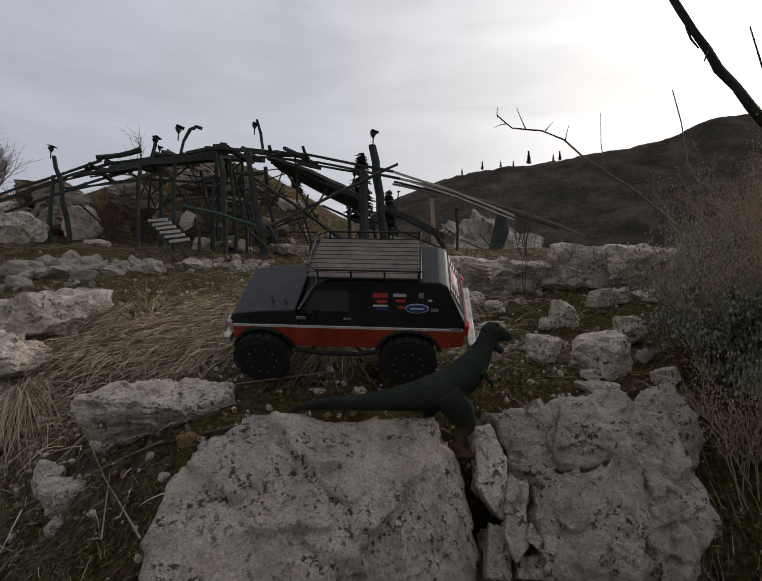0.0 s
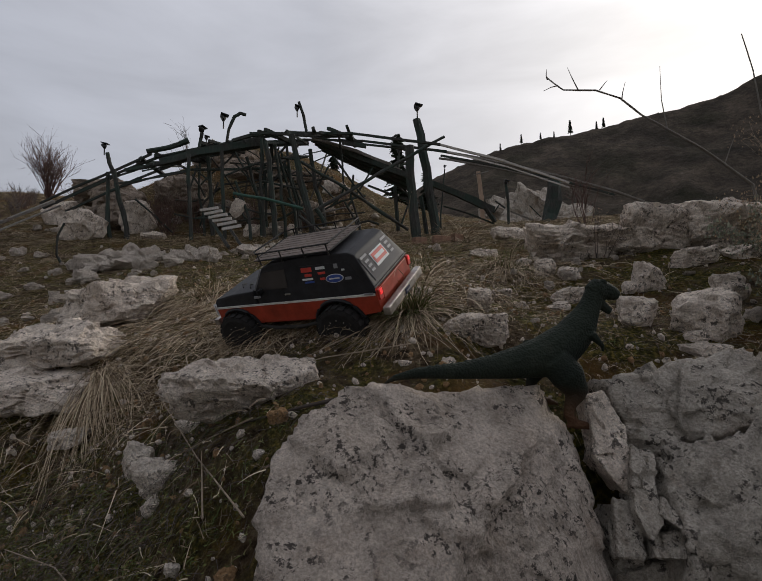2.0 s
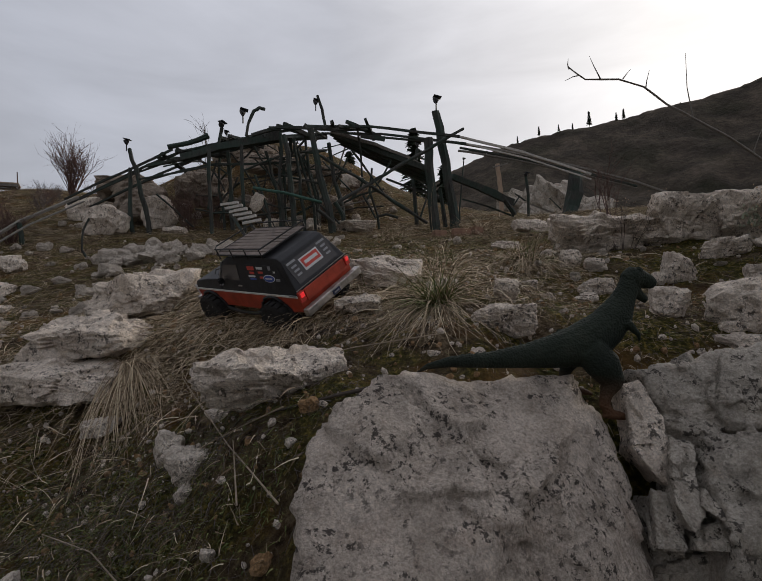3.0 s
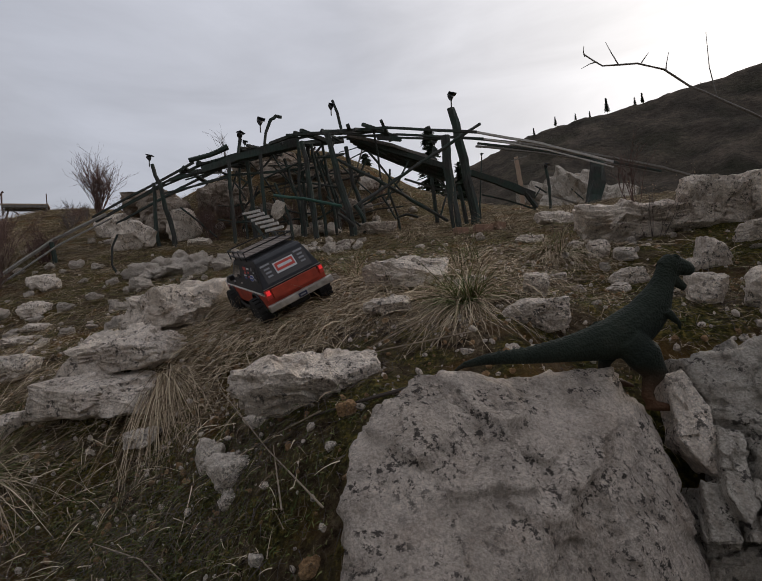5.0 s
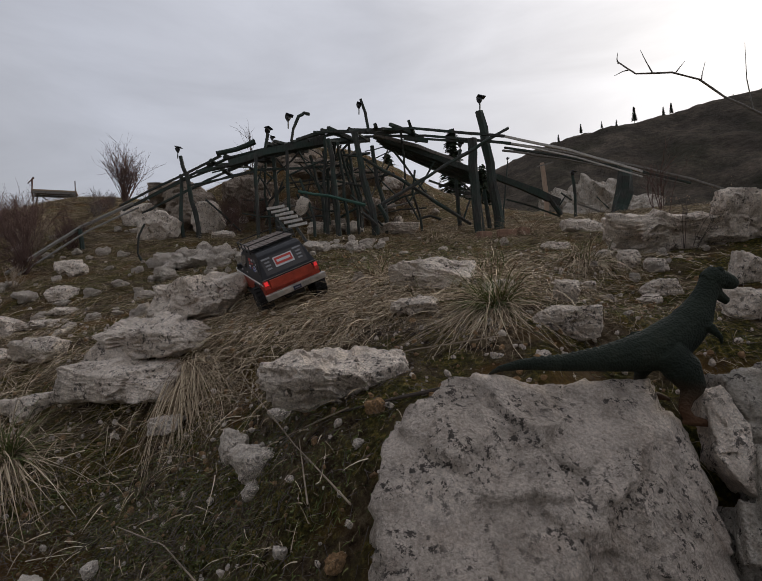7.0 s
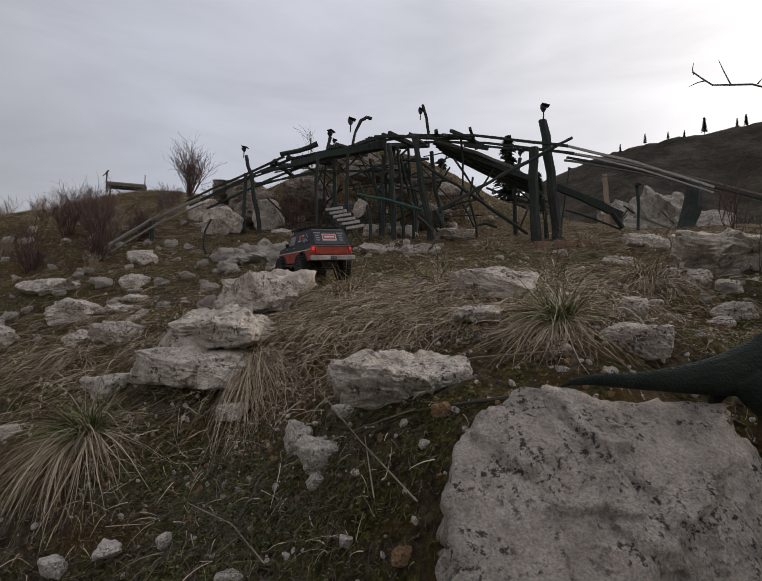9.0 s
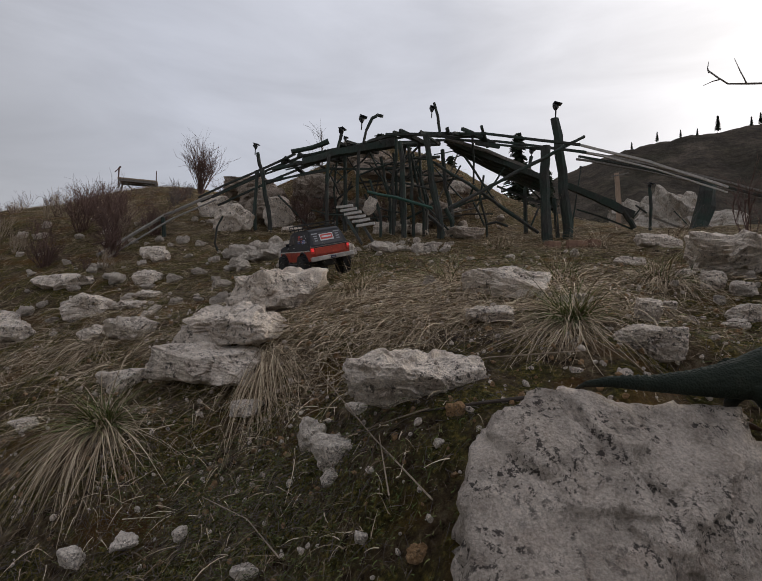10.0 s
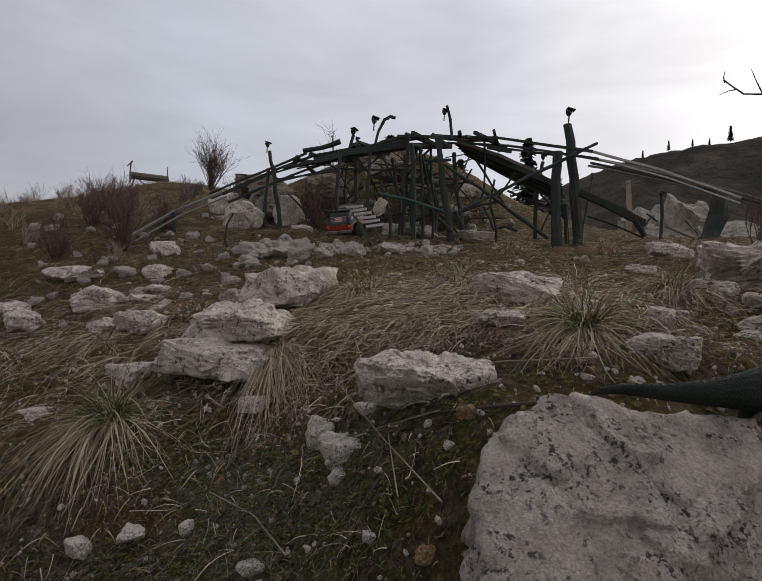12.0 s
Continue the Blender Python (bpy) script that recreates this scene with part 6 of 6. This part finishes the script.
def make_dino():
    """One moulded body: tail, trunk, neck, open jaws, arms and legs, joined by a remesh."""
    bm = bmesh.new()

    def limb_chain(pts, flat=1.0):
        prev = None
        fine = []
        for (a, ra), (b, rb) in zip(pts, pts[1:]):
            n = max(2, int((Vector(b) - Vector(a)).length / 0.006))
            fine += [(Vector(a).lerp(Vector(b), k / n), ra + (rb - ra) * k / n) for k in range(n)]
        fine.append((Vector(pts[-1][0]), pts[-1][1]))
        rings = []
        for i, (p, r) in enumerate(fine):
            d = (fine[min(i + 1, len(fine) - 1)][0] - fine[max(i - 1, 0)][0]).normalized()
            a = d.cross(Vector((0, 1, 0.001))).normalized()
            b = d.cross(a)
            rings.append([bm.verts.new(p + r * (math.cos(t) * a + flat * math.sin(t) * b)) for t in [2 * math.pi * q / 14 for q in range(14)]])
        for u, w in zip(rings, rings[1:]):
            for q in range(14):
                bm.faces.new((u[q], u[(q + 1) % 14], w[(q + 1) % 14], w[q]))
        bm.faces.new(list(reversed(rings[0])))
        bm.faces.new(rings[-1])

    # x runs from tail to snout, z up; feet at z = 0
    limb_chain([((-0.335, 0, 0.060), 0.002), ((-0.318, 0, 0.070), 0.005), ((-0.28, 0, 0.079), 0.009), ((-0.21, 0, 0.085), 0.0135), ((-0.15, 0, 0.094), 0.020), ((-0.10, 0, 0.104), 0.028), ((-0.055, 0, 0.115), 0.036), ((-0.025, 0, 0.130), 0.038),
                ((0.000, 0, 0.150), 0.034), ((0.018, 0, 0.172), 0.031), ((0.030, 0, 0.196), 0.023), ((0.038, 0, 0.215), 0.019), ((0.044, 0, 0.232), 0.018)], 0.82)
    limb_chain([((0.034, 0, 0.232), 0.014), ((0.048, 0, 0.240), 0.0205), ((0.066, 0, 0.240), 0.0165), ((0.084, 0, 0.236), 0.0130), ((0.094, 0, 0.233), 0.009)], 0.85)
    limb_chain([((0.044, 0, 0.228), 0.013), ((0.062, 0, 0.213), 0.0095), ((0.080, 0, 0.203), 0.0065)], 0.8)
    for s, o, h in ((-1, 0.0, 0.0), (1, -0.040, 0.030)):
        limb_chain([((-0.045 + o * 0.4, s * 0.016, 0.112), 0.026), ((-0.022 + o, s * 0.026, 0.088 + h), 0.029), ((-0.004 + o, s * 0.028, 0.064 + h), 0.020), ((-0.014 + o, s * 0.028, 0.042 + h), 0.011), ((-0.018 + o, s * 0.028, 0.024 + h), 0.0085), ((-0.004 + o, s * 0.028, 0.008 + h), 0.009)], 0.9)
        for dx, dy in ((0.034, 0.0), (0.028, 0.013), (0.028, -0.013), (-0.012, 0)):
            limb_chain([((-0.004 + o, s * 0.028, 0.008 + h), 0.0085), ((-0.004 + o + dx * 0.7, s * 0.028 + dy * 0.7, 0.007 + h), 0.0062), ((-0.004 + o + dx * 1.3, s * 0.028 + dy * 1.1, 0.003 + h), 0.0025)])
        limb_chain([((0.024, s * 0.024, 0.160), 0.008), ((0.034, s * 0.029, 0.148), 0.0055), ((0.043, s * 0.028, 0.142), 0.004), ((0.046, s * 0.027, 0.132), 0.002)])
        limb_chain([((0.050, s * 0.010, 0.256), 0.0045), ((0.060, s * 0.010, 0.254), 0.003)])
    for k in range(22):     # low ridge of scutes along the back
        f = k / 21
        x = -0.26 + 0.27 * f
        z = float(np.interp(x, [-0.28, -0.21, -0.15, -0.10, -0.055, -0.025, 0.0, 0.018], [0.088, 0.0985, 0.114, 0.132, 0.150, 0.166, 0.178, 0.196]))
        limb_chain([((x, 0, z - 0.004), 0.004), ((x - 0.002, 0, z + 0.002), 0.0015)])
    me = bpy.data.meshes.new("toy_dinosaur")
    bm.to_mesh(me)
    bm.free()
    me.materials.append(dino_material())
    ob = new("toy_dinosaur", me)
    tagged(ob, "dark green toy dinosaur standing on the limestone block", "toy")
    rm = ob.modifiers.new("join", "REMESH")
    rm.mode, rm.voxel_size, rm.use_smooth_shade = "VOXEL", 0.0022, True
    sm = ob.modifiers.new("soften", "SMOOTH")
    sm.factor, sm.iterations = 0.5, 3
    return ob


DINO = make_dino()
DINO.matrix_basis = pose(0.140, 0.925, 0.246, 0, 7.0, 21.0) @ Matrix.Diagonal((0.97, 0.97, 0.97, 1))


# ---- lamps on the bridge, pallet, bricks, bench ----
LAMP_BLACK = plain("black_lamp_plastic", (0.012, 0.012, 0.013), 0.5)
LAMP_GLASS = plain("lamp_panel", (0.03, 0.035, 0.045), 0.15)


def solar_lamp(x, y, z, s, turn):
    t = new("solar_lamp")
    t.matrix_basis = pose(x, y, z, 0, 0, turn) @ Matrix.Diagonal((s, s, s, 1))
    tagged(t, "small black solar spotlight on a crooked pole", "lamp", "solar lamps")
    bm = bmesh.new()
    box(bm, -0.032, -0.03, 0.045, 0.036, 0.03, 0.053, 0.002)
    bm.transform(Matrix.Rotation(0.25, 4, "Y"))
    part("solar_panel", bm, LAMP_GLASS, t)
    bm = lathe_x([(0.026, 0.0), (0.030, 0.008), (0.024, 0.020), (0.014, 0.036), (0.008, 0.040)], 14)
    bm.transform(Matrix.Translation((-0.012, 0, 0.014)) @ Matrix.Rotation(-0.5, 4, "Y"))
    part("lamp_head", bm, LAMP_BLACK, t)
    part("stem", tube(bmesh.new(), [(0, 0, -0.07), (0.002, 0, -0.02), (0.004, 0, 0.045)], 0.006, 6), LAMP_BLACK, t)


LAMPS = [(-2.58, 3.81, 1.79, 0.80, 10), (-1.80, 3.89, 1.89, 0.85, 70), (-1.75, 3.85, 1.81, 0.60, 20), (-1.62, 3.89, 1.97, 0.95, 30), (-1.07, 4.11, 2.09, 0.80, 20), (-0.07, 4.26, 2.07, 1.00, 15), (-0.26, 4.78, 1.87, 0.80, 15), (0.75, 4.88, 1.53, 0.70, 15), (0.17, 4.81, 1.71, 0.40, 15)]
for x, y, z, s, turn in LAMPS:
    solar_lamp(x, y, z, s, turn)


def make_bench():
    t = new("wooden_bench")
    t.matrix_basis = pose(-6.61, 6.72, 2.40, 0, 0, 38)
    low = gz(-6.61, 6.72) - 2.40 - 0.03
    tagged(t, "weathered wooden platform on trestle legs at the ridge", "bench")
    for k in range(3):
        part("board", boxed(-0.30, -0.15 + 0.10 * k, -0.012, 0.30, -0.06 + 0.10 * k, 0.012, bevel=0.004), WEED, t)
    for y in (-0.14, 0.14):
        part("bearer", boxed(-0.29, y - 0.012, -0.05, 0.29, y + 0.012, -0.014, bevel=0.003), GREY_WOOD, t)
    for x in (-0.24, 0.24):
        for y in (-0.13, 0.13):
            part("leg", stick(bmesh.new(), [(x, y, -0.01), (x + (0.10 if x > 0 else -0.04), y * 1.2, low)], 0.014, 300, 5), GREY_WOOD, t)
        part("brace", stick(bmesh.new(), [(x, -0.13, -0.02), (x * 0.35, -0.12, low * 0.9)], 0.010, 301, 5), GREY_WOOD, t)
    part("post", stick(bmesh.new(), [(-0.29, -0.1, -0.10), (-0.285, -0.1, 0.17), (-0.26, -0.1, 0.20)], 0.014, 302, 5), REDTWIG, t)
    part("post", stick(bmesh.new(), [(-0.34, -0.1, 0.10), (-0.26, -0.1, 0.20)], 0.010, 304, 5), REDTWIG, t)
    part("post", stick(bmesh.new(), [(0.28, -0.1, 0.18), (0.28, -0.1, -0.10)], 0.009, 303, 5), REDTWIG, t)


make_bench()

BRICK = plain("red_brown_brick", (0.22, 0.13, 0.09), 0.9, 0, 0.35, 30, 0.5)
for x, y, turn, sx in ((-0.10, 3.68, 20, 0.045), (0.06, 3.70, 10, 0.065), (0.17, 3.76, 35, 0.04)):
    ob = new("brick")
    tagged(ob, "weathered red-brown brick at the foot of the post", "brick", "loose bricks")
    ob.matrix_basis = pose(x, y, gz(x, y), 0, 4, turn)
    part("block", boxed(-sx, -0.04, -0.02, sx, 0.04, 0.04, bevel=0.006), BRICK, ob)


# ---- motion ----
TRUCK_ROWS = [
    (0.0, -0.090, 1.190, 0.424, 1.8, -36.3, 85.3),
    (0.5, -0.158, 1.240, 0.407, -0.4, -32.8, 85.5),
    (1.0, -0.223, 1.292, 0.380, -1.8, -23.2, 86.6),
    (1.5, -0.276, 1.336, 0.391, -1.0, -27.2, 80.4),
    (2.0, -0.378, 1.397, 0.396, -2.1, -27.4, 68.0),
    (2.5, -0.503, 1.490, 0.412, 4.9, -27.1, 59.0),
    (3.0, -0.606, 1.557, 0.425, 6.5, -31.3, 52.7),
    (5.0, -0.761, 1.749, 0.453, 9.4, -22.4, 35.2),
    (5.5, -0.755, 1.744, 0.454, 9.4, -22.6, 34.6),
    (6.5, -0.821, 1.805, 0.463, 12.0, -24.2, 31.4),
    (8.5, -1.199, 2.251, 0.568, 4.9, -4.3, 42.6),
    (9.0, -1.237, 2.307, 0.579, 1.3, -3.7, 44.4),
    (9.5, -1.276, 2.365, 0.602, 1.3, -3.5, 43.9),
    (10.0, -1.318, 2.391, 0.597, 3.3, -13.4, 44.3),
    (10.5, -1.446, 2.614, 0.635, 13.3, -22.7, 28.9),
    (11.0, -1.523, 3.050, 0.733, 20.4, -10.6, 6.4),
    (11.5, -1.628, 3.538, 0.916, 26.3, -3.1, 2.3),
    (12.0, -1.817, 4.031, 1.057, 25.6, -4.0, -0.4),
]


def motions():
    walk(TRUCK, [(t, pose(x, y, z, rx, ry, rz)) for t, x, y, z, rx, ry, rz in TRUCK_ROWS])
    # the wheels roll as far as the truck drives
    ts = [r[0] for r in TRUCK_ROWS]
    at = [np.interp(np.arange(0, 12.01, 0.1), ts, [r[k] for r in TRUCK_ROWS]) for k in (1, 2, 3)]
    steps = np.sqrt(sum(np.diff(a) ** 2 for a in at))
    turn = np.r_[0, np.cumsum(steps)] / WR
    for w, place, flip in TRUCK_WHEELS:
        walk(w, [(0.1 * k, place @ Matrix.Rotation(-turn[k], 4, "X") @ flip) for k in range(121)])


motions()
